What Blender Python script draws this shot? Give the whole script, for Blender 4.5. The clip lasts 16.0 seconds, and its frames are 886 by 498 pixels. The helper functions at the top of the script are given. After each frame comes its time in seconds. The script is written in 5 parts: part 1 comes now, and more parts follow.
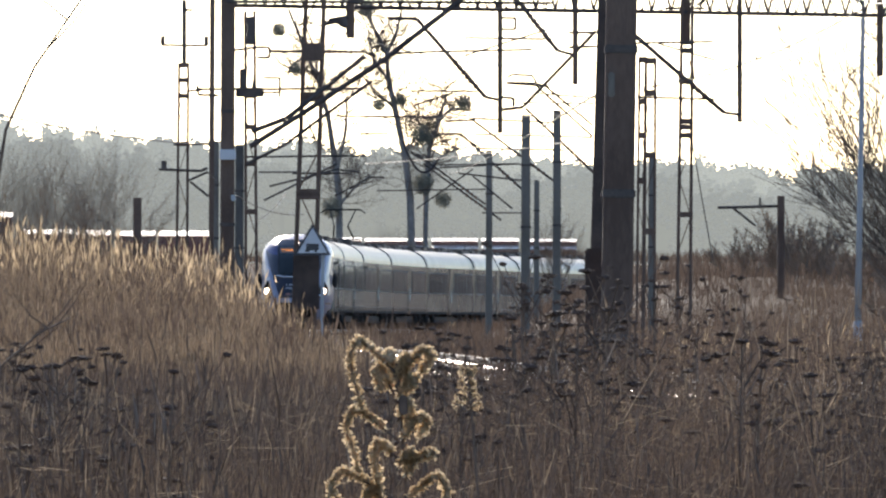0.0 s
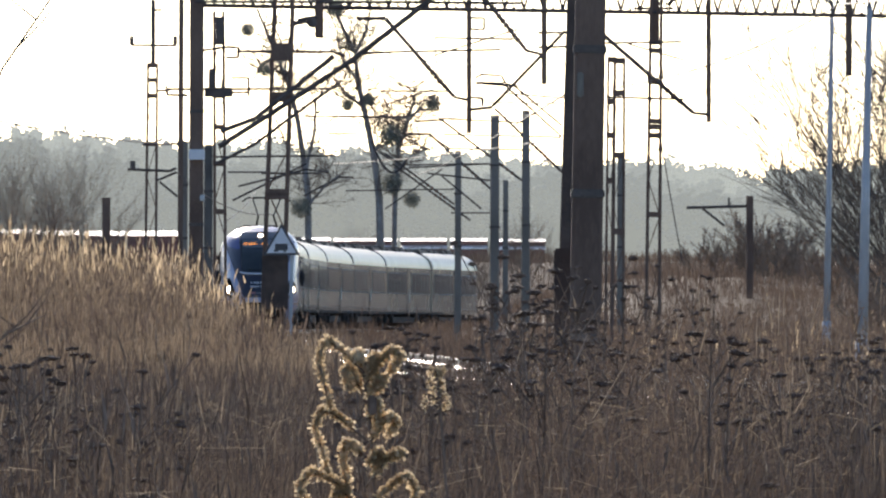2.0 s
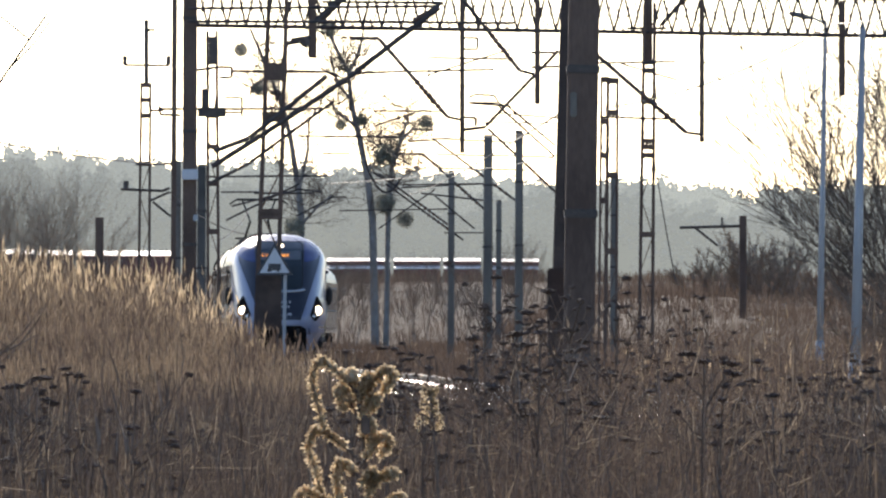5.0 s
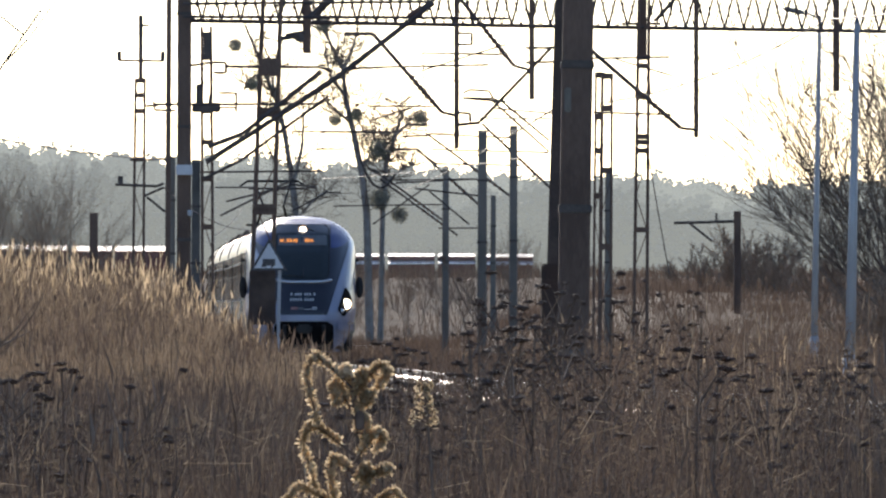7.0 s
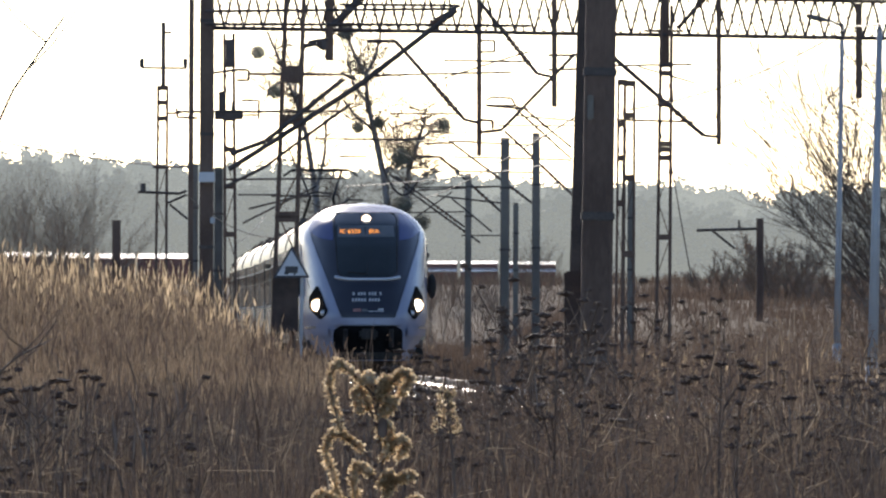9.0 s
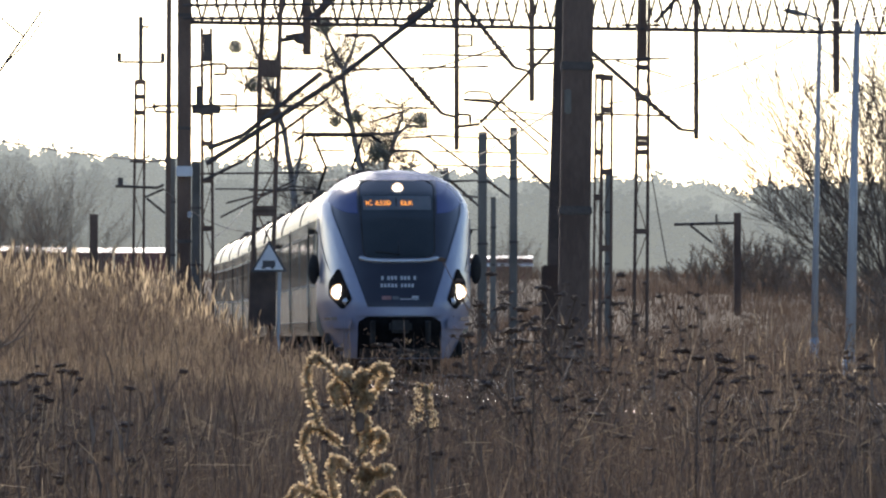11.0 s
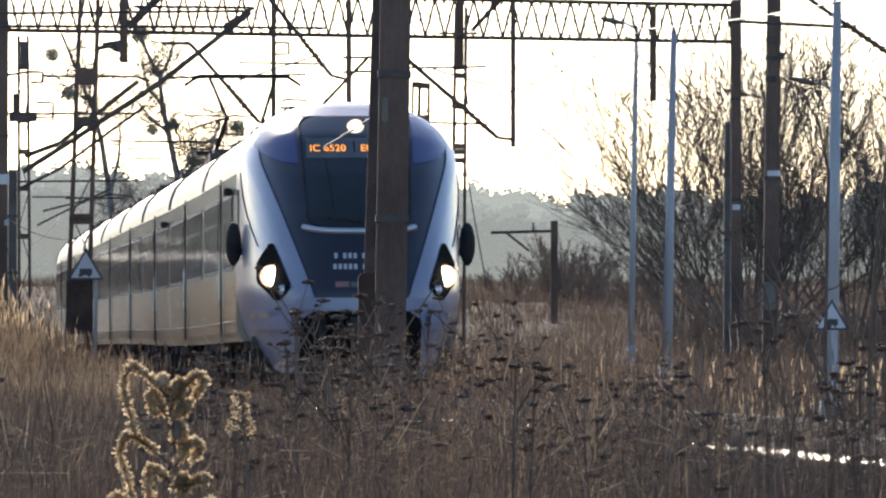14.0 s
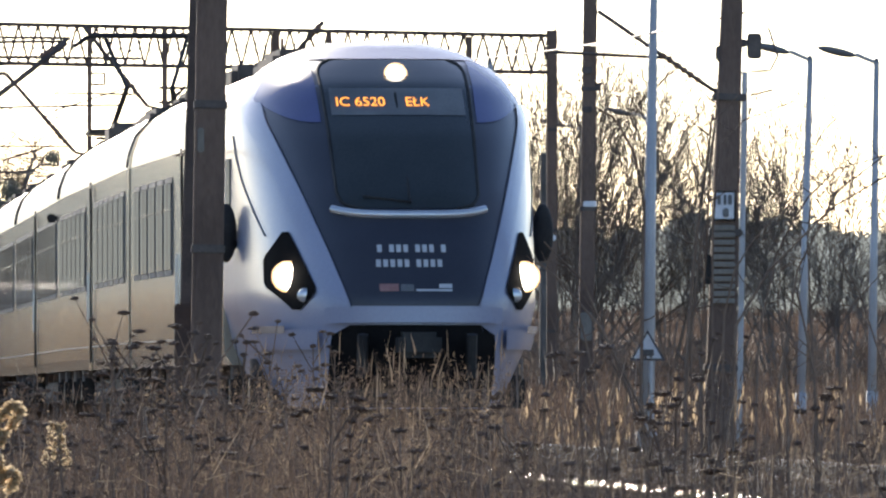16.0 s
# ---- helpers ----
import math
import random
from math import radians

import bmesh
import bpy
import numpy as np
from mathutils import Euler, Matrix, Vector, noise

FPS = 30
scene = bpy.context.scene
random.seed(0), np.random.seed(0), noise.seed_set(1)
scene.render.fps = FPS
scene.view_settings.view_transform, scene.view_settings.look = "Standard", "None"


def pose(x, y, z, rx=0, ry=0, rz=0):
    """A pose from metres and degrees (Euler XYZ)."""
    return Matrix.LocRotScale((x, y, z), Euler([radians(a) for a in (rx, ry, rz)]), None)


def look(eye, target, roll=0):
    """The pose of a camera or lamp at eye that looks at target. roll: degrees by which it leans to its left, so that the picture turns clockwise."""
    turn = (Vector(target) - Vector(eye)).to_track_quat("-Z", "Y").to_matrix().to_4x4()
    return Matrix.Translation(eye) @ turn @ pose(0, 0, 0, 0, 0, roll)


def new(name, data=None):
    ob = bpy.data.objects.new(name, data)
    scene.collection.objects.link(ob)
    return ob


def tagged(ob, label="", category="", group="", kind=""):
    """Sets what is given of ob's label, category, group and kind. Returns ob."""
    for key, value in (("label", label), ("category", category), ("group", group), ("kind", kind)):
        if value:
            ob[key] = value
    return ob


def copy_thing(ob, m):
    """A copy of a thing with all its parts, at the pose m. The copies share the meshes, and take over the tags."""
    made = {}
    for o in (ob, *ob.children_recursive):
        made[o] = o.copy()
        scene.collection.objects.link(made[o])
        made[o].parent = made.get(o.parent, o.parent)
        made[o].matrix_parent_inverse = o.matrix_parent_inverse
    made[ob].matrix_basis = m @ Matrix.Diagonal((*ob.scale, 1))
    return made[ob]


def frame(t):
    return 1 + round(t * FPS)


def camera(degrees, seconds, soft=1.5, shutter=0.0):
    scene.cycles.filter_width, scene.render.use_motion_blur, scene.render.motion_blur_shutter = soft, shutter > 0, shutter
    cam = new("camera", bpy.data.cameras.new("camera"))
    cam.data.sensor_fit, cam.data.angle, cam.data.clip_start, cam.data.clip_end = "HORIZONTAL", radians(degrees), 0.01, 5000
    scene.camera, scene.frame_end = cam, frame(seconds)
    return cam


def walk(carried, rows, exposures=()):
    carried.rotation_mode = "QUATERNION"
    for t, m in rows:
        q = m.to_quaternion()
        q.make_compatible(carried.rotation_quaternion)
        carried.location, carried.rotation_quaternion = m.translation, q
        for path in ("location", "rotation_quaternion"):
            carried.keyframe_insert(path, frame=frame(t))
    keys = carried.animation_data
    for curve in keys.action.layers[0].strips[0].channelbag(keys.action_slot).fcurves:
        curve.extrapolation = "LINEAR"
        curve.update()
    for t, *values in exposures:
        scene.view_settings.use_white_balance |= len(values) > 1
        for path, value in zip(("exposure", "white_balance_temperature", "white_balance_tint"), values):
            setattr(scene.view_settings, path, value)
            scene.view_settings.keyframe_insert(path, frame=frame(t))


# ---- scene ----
cam = camera(4.988, 16.0, soft=2.3)

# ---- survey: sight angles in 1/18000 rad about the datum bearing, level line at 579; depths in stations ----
LENS = 18000.0
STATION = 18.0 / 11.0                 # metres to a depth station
F = LENS / STATION
EYE_Z = 0.55


def spot(u, v, d):
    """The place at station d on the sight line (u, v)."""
    return Vector(((u - 784) * d / F, d * STATION, EYE_Z + (579 - v) * d / F))


def aim(du, dv):
    """The camera's pose when the datum stands shifted by (du, dv)."""
    yaw = math.atan(du / LENS)
    tilt = math.atan((138 + dv) / LENS)
    return pose(0, 0, EYE_Z, 90 + math.degrees(tilt), 0, math.degrees(yaw))


walk(cam, [(t, aim(du, dv)) for t, du, dv in (
    (0, 0, 0), (0.5, -1, 4), (1, -17, -3), (1.5, -50, 7), (2, -55, 0), (2.5, -67, -12), (3, -69, -25),
    (3.5, -63, -5), (4, -61, 24), (4.5, -78, 11), (4.7, -67, 33), (6.8, -71, 39), (7, -77, 27), (7.5, -40, 37),
    (8, -14, 42), (8.5, -36, 27), (9, -37, 40), (9.2, -36, 41), (11.3, -101, 29), (11.5, -128, 29), (12, -214, 21),
    (12.5, -301, 27), (13, -341, 36), (13.5, -360, 38), (14, -401, 44), (14.5, -447, 42), (15, -539, 47),
    (15.5, -613, 62), (16, -727, 98))],
     exposures=((0, 0.41, 6750, 13), (4.7, 0.4, 6750, 13), (6.8, 0.24, 6700, 13), (12.5, 0.29, 6720, 13), (14.5, 0.42, 6800, 13), (15.5, 0.58, 6900, 13), (16, 0.68, 6900, 13)))

# ---- light ----
SUN_AZ, SUN_EL = -8.0, 19.0          # degrees left of +y, above the horizon
world = bpy.data.worlds.new("sky")
scene.world = world
world.use_nodes = True
wn = world.node_tree.nodes
sky = wn.new("ShaderNodeTexSky")
sky.sky_type, sky.sun_disc = "NISHITA", False
sky.sun_elevation, sky.sun_rotation = radians(SUN_EL), radians(SUN_AZ)
sky.air_density, sky.dust_density, sky.ozone_density = 0.75, 0.4, 3.0
wn["Background"].inputs[1].default_value = 0.15
world.node_tree.links.new(sky.outputs[0], wn["Background"].inputs[0])
sun = new("sun", bpy.data.lights.new("sun", "SUN"))
sun.data.energy, sun.data.angle, sun.data.color = 4.5, radians(0.6), (1.0, 0.93, 0.82)
a, e = radians(SUN_AZ), radians(SUN_EL)
sun.matrix_world = look((0, 0, 60), Vector((0, 0, 60)) - Vector((math.sin(a) * math.cos(e), math.cos(a) * math.cos(e), math.sin(e))))


# ---- materials ----
def mat(name, c1, c2, rough=0.7, metal=0.0, scale=3.0, bump=0.0, fine=40.0, translucent=0.0, glow=None, spec=0.5, stretch=None, vary=0.0):
    """Two base colours mixed by noise at two scales, with fine relief."""
    m = bpy.data.materials.new(name)
    m.use_nodes = True
    n, l = m.node_tree.nodes, m.node_tree.links
    b = n["Principled BSDF"]
    co = n.new("ShaderNodeTexCoord")
    mp = n.new("ShaderNodeMapping")
    l.new(co.outputs["Object"], mp.inputs[0])
    if stretch:
        mp.inputs["Scale"].default_value = stretch
    n1, n2 = n.new("ShaderNodeTexNoise"), n.new("ShaderNodeTexNoise")
    n1.inputs["Scale"].default_value, n2.inputs["Scale"].default_value = scale, fine
    n1.inputs["Detail"].default_value = 4
    add = n.new("ShaderNodeMath")
    add.operation = "MULTIPLY_ADD"
    add.inputs[1].default_value, add.inputs[2].default_value = 0.35, -0.175
    l.new(mp.outputs[0], n1.inputs[0]), l.new(mp.outputs[0], n2.inputs[0])
    l.new(n2.outputs[0], add.inputs[0])
    add2 = n.new("ShaderNodeMath")
    l.new(n1.outputs[0], add2.inputs[0]), l.new(add.outputs[0], add2.inputs[1])
    ramp = n.new("ShaderNodeValToRGB")
    ramp.color_ramp.elements[0].position, ramp.color_ramp.elements[1].position = 0.33, 0.67
    ramp.color_ramp.elements[0].color, ramp.color_ramp.elements[1].color = (*c1, 1), (*c2, 1)
    l.new(add2.outputs[0], ramp.inputs[0])
    col = ramp.outputs[0]
    if vary:
        geo, hsv = n.new("ShaderNodeNewGeometry"), n.new("ShaderNodeHueSaturation")
        rng = n.new("ShaderNodeMapRange")
        rng.inputs["To Min"].default_value, rng.inputs["To Max"].default_value = 1 - vary, 1 + vary
        l.new(geo.outputs["Random Per Island"], rng.inputs[0])
        l.new(rng.outputs[0], hsv.inputs["Value"]), l.new(col, hsv.inputs["Color"])
        col = hsv.outputs[0]
    l.new(col, b.inputs["Base Color"])
    b.inputs["Roughness"].default_value, b.inputs["Metallic"].default_value = rough, metal
    b.inputs["Specular IOR Level"].default_value = spec
    if bump:
        bm_ = n.new("ShaderNodeBump")
        bm_.inputs["Strength"].default_value, bm_.inputs["Distance"].default_value = bump, 0.02
        l.new(n2.outputs[0], bm_.inputs["Height"])
        l.new(bm_.outputs[0], b.inputs["Normal"])
    if glow:
        b.inputs["Emission Color"].default_value, b.inputs["Emission Strength"].default_value = (*glow[:3], 1), glow[3]
    if translucent:
        tr, mx = n.new("ShaderNodeBsdfTranslucent"), n.new("ShaderNodeMixShader")
        l.new(col, tr.inputs[0])
        mx.inputs[0].default_value = translucent
        l.new(b.outputs[0], mx.inputs[1]), l.new(tr.outputs[0], mx.inputs[2])
        l.new(mx.outputs[0], n["Material Output"].inputs[0])
    return m


M = {
    "soil": mat("soil", (0.085, 0.067, 0.055), (0.15, 0.117, 0.093), 0.95, scale=0.6, bump=0.6, fine=9, spec=0.1),
    "ballast": mat("ballast", (0.08, 0.068, 0.058), (0.16, 0.135, 0.11), 0.95, scale=2, bump=1.0, fine=25, spec=0.08),
    "drygrass": mat("drygrass", (0.098, 0.072, 0.058), (0.188, 0.137, 0.105), 0.9, scale=0.35, translucent=0.3, vary=0.3, spec=0.12),
    "reed": mat("reed", (0.37, 0.28, 0.175), (0.6, 0.46, 0.3), 0.85, scale=1.0, translucent=0.64, vary=0.4),
    "deadstem": mat("deadstem", (0.14, 0.097, 0.073), (0.25, 0.175, 0.127), 0.85, scale=4, vary=0.4, spec=0.25),
    "deadhead": mat("deadhead", (0.1, 0.07, 0.055), (0.19, 0.13, 0.098), 0.9, scale=20, vary=0.4, spec=0.2),
    "fluff": mat("fluff", (0.52, 0.4, 0.25), (0.78, 0.64, 0.44), 0.9, scale=30, translucent=0.6, vary=0.25),
    # bark kept light grey so the far trunks look hazed
    "bark": mat("bark", (0.2, 0.19, 0.18), (0.34, 0.32, 0.3), 0.9, scale=1.5, bump=0.4),
    "twig": mat("twig", (0.16, 0.131, 0.111), (0.27, 0.226, 0.19), 0.95, scale=1.0, vary=0.3, spec=0.15),
    # brown lightened above the twig colour to put haze on the bushes
    "brush": mat("brush", (0.26, 0.2, 0.155), (0.4, 0.315, 0.245), 0.95, scale=1.0, vary=0.3, spec=0.1),
    # green paled towards grey for the haze at the trees' distance
    "mistletoe": mat("mistletoe", (0.26, 0.265, 0.225), (0.36, 0.365, 0.31), 0.8, scale=4, translucent=0.4, vary=0.3),
    "rust": mat("rust", (0.12, 0.08, 0.062), (0.22, 0.148, 0.112), 0.8, scale=2.0, bump=0.3, stretch=(1, 1, 0.3), spec=0.3),
    "steel": mat("steel", (0.07, 0.06, 0.055), (0.15, 0.12, 0.105), 0.6, 0.3, scale=3.0, bump=0.1),
    "sleeper": mat("sleeper", (0.07, 0.06, 0.05), (0.14, 0.12, 0.1), 0.95, scale=6, bump=0.4, spec=0.08),
    "straw": mat("straw", (0.24, 0.18, 0.12), (0.42, 0.33, 0.23), 0.6, scale=2, translucent=0.35, vary=0.6, spec=0.3),
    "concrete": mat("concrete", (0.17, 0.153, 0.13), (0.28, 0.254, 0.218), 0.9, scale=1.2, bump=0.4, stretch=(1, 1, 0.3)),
    "galv": mat("galv", (0.42, 0.43, 0.44), (0.54, 0.55, 0.56), 0.5, 0.1, scale=1.0),
    "white": mat("white", (0.3, 0.325, 0.44), (0.36, 0.388, 0.51), 0.22, scale=0.6),
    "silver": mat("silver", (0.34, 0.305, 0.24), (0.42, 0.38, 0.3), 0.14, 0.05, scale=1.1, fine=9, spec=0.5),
    # roof colour raised and tinted gold to carry the sun's glow
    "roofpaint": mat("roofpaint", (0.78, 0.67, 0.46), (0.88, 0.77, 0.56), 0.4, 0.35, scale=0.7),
    "blue": mat("blue", (0.072, 0.084, 0.205), (0.09, 0.105, 0.25), 0.25, scale=1),
    "navy": mat("navy", (0.028, 0.029, 0.042), (0.042, 0.043, 0.058), 0.3, scale=1),
    "glass": mat("glass", (0.02, 0.025, 0.026), (0.04, 0.046, 0.046), 0.08, scale=0.5),
    # pane colour lightened for glare and daylight passing through
    "sideglass": mat("sideglass", (0.14, 0.13, 0.11), (0.19, 0.177, 0.15), 0.08, scale=0.5, spec=0.5),
    "black": mat("black", (0.022, 0.021, 0.021), (0.048, 0.045, 0.042), 0.7, scale=3, spec=0.3),
    "grey": mat("grey", (0.12, 0.125, 0.13), (0.2, 0.2, 0.2), 0.6, scale=2),
    "chrome": mat("chrome", (0.6, 0.62, 0.65), (0.7, 0.72, 0.75), 0.2, 0.6, scale=1),
    "signwhite": mat("signwhite", (0.62, 0.64, 0.68), (0.75, 0.76, 0.78), 0.5, scale=2),
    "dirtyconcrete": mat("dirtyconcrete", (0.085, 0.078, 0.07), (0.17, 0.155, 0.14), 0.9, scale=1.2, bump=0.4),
    "darkrust": mat("darkrust", (0.065, 0.046, 0.039), (0.12, 0.085, 0.068), 0.85, scale=3, bump=0.3),
    "blacktrim": mat("blacktrim", (0.008, 0.008, 0.009), (0.016, 0.015, 0.015), 0.9, scale=3, spec=0.04),
    # bowl given its own orange glow to stand for glare round the lamps
    "reflector": mat("reflector", (0.8, 0.6, 0.4), (0.8, 0.6, 0.4), 0.3, glow=(1.0, 0.62, 0.3, 1.3)),
    "bankgrass": mat("bankgrass", (0.22, 0.165, 0.115), (0.39, 0.29, 0.195), 0.9, scale=0.5, translucent=0.36, vary=0.3, spec=0.12),
    "rail": mat("rail", (0.3, 0.25, 0.21), (0.6, 0.56, 0.52), 0.36, 0.85, scale=4),
    "lamp": mat("lamp", (0.9, 0.85, 0.75), (0.9, 0.85, 0.75), 0.3, glow=(1.0, 0.92, 0.78, 8.0)),
    "led": mat("led", (0.8, 0.3, 0.05), (0.8, 0.3, 0.05), 0.4, glow=(1.0, 0.36, 0.05, 1.4)),
    "letter": mat("letter", (0.5, 0.5, 0.52), (0.6, 0.6, 0.6), 0.5),
    "emblem": mat("emblem", (0.3, 0.14, 0.12), (0.42, 0.22, 0.2), 0.5),
    "porcelain": mat("porcelain", (0.16, 0.09, 0.06), (0.25, 0.15, 0.1), 0.25),
    # bright smooth metal for the wagon faces meant to glint
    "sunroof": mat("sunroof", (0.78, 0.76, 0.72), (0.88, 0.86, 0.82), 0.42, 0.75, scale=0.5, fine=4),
    "wagonred": mat("wagonred", (0.2, 0.075, 0.055), (0.3, 0.12, 0.085), 0.5, scale=0.8, fine=6),
    # the woods' own glow stands for haze, stronger in the farther ranks
    "farwood_haze": mat("farwood_haze", (0.09, 0.108, 0.095), (0.13, 0.145, 0.125), 0.95, scale=0.05, fine=0.6, glow=(0.67, 0.72, 0.69, 0.49), vary=0.2),
    "midwood_haze": mat("midwood_haze", (0.08, 0.098, 0.085), (0.12, 0.135, 0.115), 0.95, scale=0.05, fine=0.6, glow=(0.66, 0.71, 0.69, 0.42), vary=0.2),
    "nearwood_haze": mat("nearwood_haze", (0.08, 0.095, 0.08), (0.12, 0.13, 0.11), 0.95, scale=0.05, fine=0.6, glow=(0.66, 0.71, 0.69, 0.355), vary=0.2),
}


# ---- building helpers ----
def part(name, bm, material, parent=None, label="", smooth=False):
    me = bpy.data.meshes.new(name)
    bm.to_mesh(me)
    bm.free()
    for mm in (material if isinstance(material, (list, tuple)) else [material]):
        me.materials.append(M[mm] if isinstance(mm, str) else mm)
    if smooth:
        for p in me.polygons:
            p.use_smooth = True
    ob = new(name, me)
    if parent:
        ob.parent = parent
    return tagged(ob, label)


def thing(name, label, category, group="", kind="", at=(0, 0, 0)):
    ob = new(name)
    ob.location = at
    ob.empty_display_size = 0.3
    return tagged(ob, label, category, group, kind)


def box(bm, x0, x1, y0, y1, z0, z1, bevel=0.0):
    r = bmesh.ops.create_cube(bm, size=1, matrix=Matrix.LocRotScale(((x0 + x1) / 2, (y0 + y1) / 2, (z0 + z1) / 2), None, (x1 - x0, y1 - y0, z1 - z0)))
    if bevel:
        bmesh.ops.bevel(bm, geom=list({e_ for v in r["verts"] for e_ in v.link_edges}), offset=bevel, segments=2, affect="EDGES")
    return bm


def tube(bm, p, q, r0, r1=None, n=8):
    """A tapered round bar from p to q."""
    p, q = Vector(p), Vector(q)
    r1 = r0 if r1 is None else r1
    turn = (q - p).to_track_quat("Z", "Y").to_matrix()
    rings = [[bm.verts.new(c + turn @ Vector((r * math.cos(6.2832 * i / n), r * math.sin(6.2832 * i / n), 0))) for i in range(n)] for c, r in ((p, r0), (q, r1))]
    for i in range(n):
        bm.faces.new((rings[0][i], rings[0][(i + 1) % n], rings[1][(i + 1) % n], rings[1][i]))
    if n > 3:
        bm.faces.new(rings[0][::-1]), bm.faces.new(rings[1])
    return bm


def tubes(pairs, r, n=6):
    bm = bmesh.new()
    for p, q in pairs:
        tube(bm, p, q, r, n=n)
    return bm


def hose(bm, pts, r0, r1=None, n=5, closed=False):
    """One continuous tube along a row of points."""
    pts = [Vector(p) for p in pts]
    r1 = r0 if r1 is None else r1
    m_ = len(pts)
    rings = []
    for i, p in enumerate(pts):
        a_, b_ = (pts[i - 1], pts[(i + 1) % m_]) if closed else (pts[max(i - 1, 0)], pts[min(i + 1, m_ - 1)])
        turn = (b_ - a_).to_track_quat("Z", "Y").to_matrix()
        r = r0 + (r1 - r0) * i / max(1, m_ - 1)
        rings.append([bm.verts.new(p + turn @ Vector((r * math.cos(6.2832 * k / n), r * math.sin(6.2832 * k / n), 0))) for k in range(n)])
    for a_, b_ in zip(rings, rings[1:] + (rings[:1] if closed else [])):
        for k in range(n):
            bm.faces.new((a_[k], a_[(k + 1) % n], b_[(k + 1) % n], b_[k]))
    return bm


def raw(name, verts, faces, material, parent=None):
    me = bpy.data.meshes.new(name)
    me.from_pydata(verts, [], faces)
    me.materials.append(M[material])
    ob = new(name, me)
    if parent:
        ob.parent = parent
    return ob


# ---- the line: plan of the running track, x by depth y ----
LINE = [(13.4, -130), (10.9, -80), (8.4, -30), (6.9, 0), (5.2, 35), (3.63, 58), (2.27, 73.5), (0.95, 98), (-1.15, 139), (-2.45, 162), (-3.6, 185), (-4.7, 207), (-5.75, 233), (-6.0, 252),
        (-5.65, 263.5), (-4.95, 275), (-3.8, 286.5), (-2.2, 298), (0.15, 309.5), (2.9, 322.5), (5.8, 334), (9.1, 346), (15, 365), (24, 390), (33, 415), (38, 430)]


def line_points():
    P, out = [Vector((x, y * STATION, 0)) for x, y in LINE], []
    for i in range(1, len(P) - 2):
        for k in range(12):
            s = k / 12
            p0, p1, p2, p3 = P[i - 1:i + 3]
            out.append(0.5 * (2 * p1 + (p2 - p0) * s + (2 * p0 - 5 * p1 + 4 * p2 - p3) * s * s + (3 * p1 - p0 - 3 * p2 + p3) * s ** 3))
    for _ in range(10):
        out = [out[0]] + [(a_ + 2 * b_ + c_) / 4 for a_, b_, c_ in zip(out, out[1:], out[2:])] + [out[-1]]
    return out


TRACK = line_points()
ARC = [0.0]
for a_, b_ in zip(TRACK, TRACK[1:]):
    ARC.append(ARC[-1] + (b_ - a_).length)


def smooth(a_, b_, x):
    k = np.clip((x - a_) / (b_ - a_), 0, 1)
    return k * k * (3 - 2 * k)


def rail_z(y):
    """The line climbs slightly towards the curve."""
    return 0.45 * float(smooth(160, 255, y / STATION)) - 0.07 * math.exp(-((y / STATION - 100) / 18) ** 2)


def on_line(s):
    i = min(max(int(np.searchsorted(ARC, s)), 1), len(ARC) - 1)
    k = (s - ARC[i - 1]) / (ARC[i] - ARC[i - 1])
    p = TRACK[i - 1].lerp(TRACK[i], k)
    return Vector((p.x, p.y, rail_z(p.y)))


def arc_at(y):
    return float(np.interp(y, [p.y for p in TRACK], ARC))


# ---- ground ----
LY, LX = [p.y for p in TRACK], [p.x for p in TRACK]


def off_line(x, y):
    return x - np.interp(y, LY, LX)


def land(x, y):
    """The ground's height by metres; the left bank, the far rise and the drain beside the line."""
    c, st = off_line(x, y), y / STATION
    z = -0.42 - 0.5 * smooth(2.6, 5.0, np.abs(c)) * smooth(110, 60, st)
    z = z + (1.45 + 0.11 * np.clip(-c - 4.8, 0, 5)) * smooth(-2.2, -5.0, c) * np.exp(-((st - 118) / 36) ** 2)
    z = z + 2.4 * smooth(6, 15, c) * smooth(120, 230, st) * smooth(430, 380, st)
    z = z + 0.45 * smooth(160, 255, st) + 5.2 * smooth(385, 436, st)
    return z + 0.06 * np.sin(x * 1.1 + 0.13 * y) + 0.05 * np.sin(y * 0.31 - 0.7 * x)


def ground_z(x, y):
    return float(land(x, y))


def build_ground():
    ys = [-60 + 5 * i for i in range(152)] + [740, 800, 900, 1050, 1300, 2000, 4800]
    xs = [-3000, -800, -200, -90, -50] + [-32 + 0.8 * i for i in range(100)] + [55, 90, 200, 800, 3000]
    v = [(x, y, ground_z(x, y)) for y in ys for x in xs]
    n = len(xs)
    f = [(j * n + i, j * n + i + 1, (j + 1) * n + i + 1, (j + 1) * n + i) for j in range(len(ys) - 1) for i in range(n - 1)]
    tagged(raw("ground", v, f, "soil"), "brown earth field under dead winter grass", "ground", kind="structure")


build_ground()


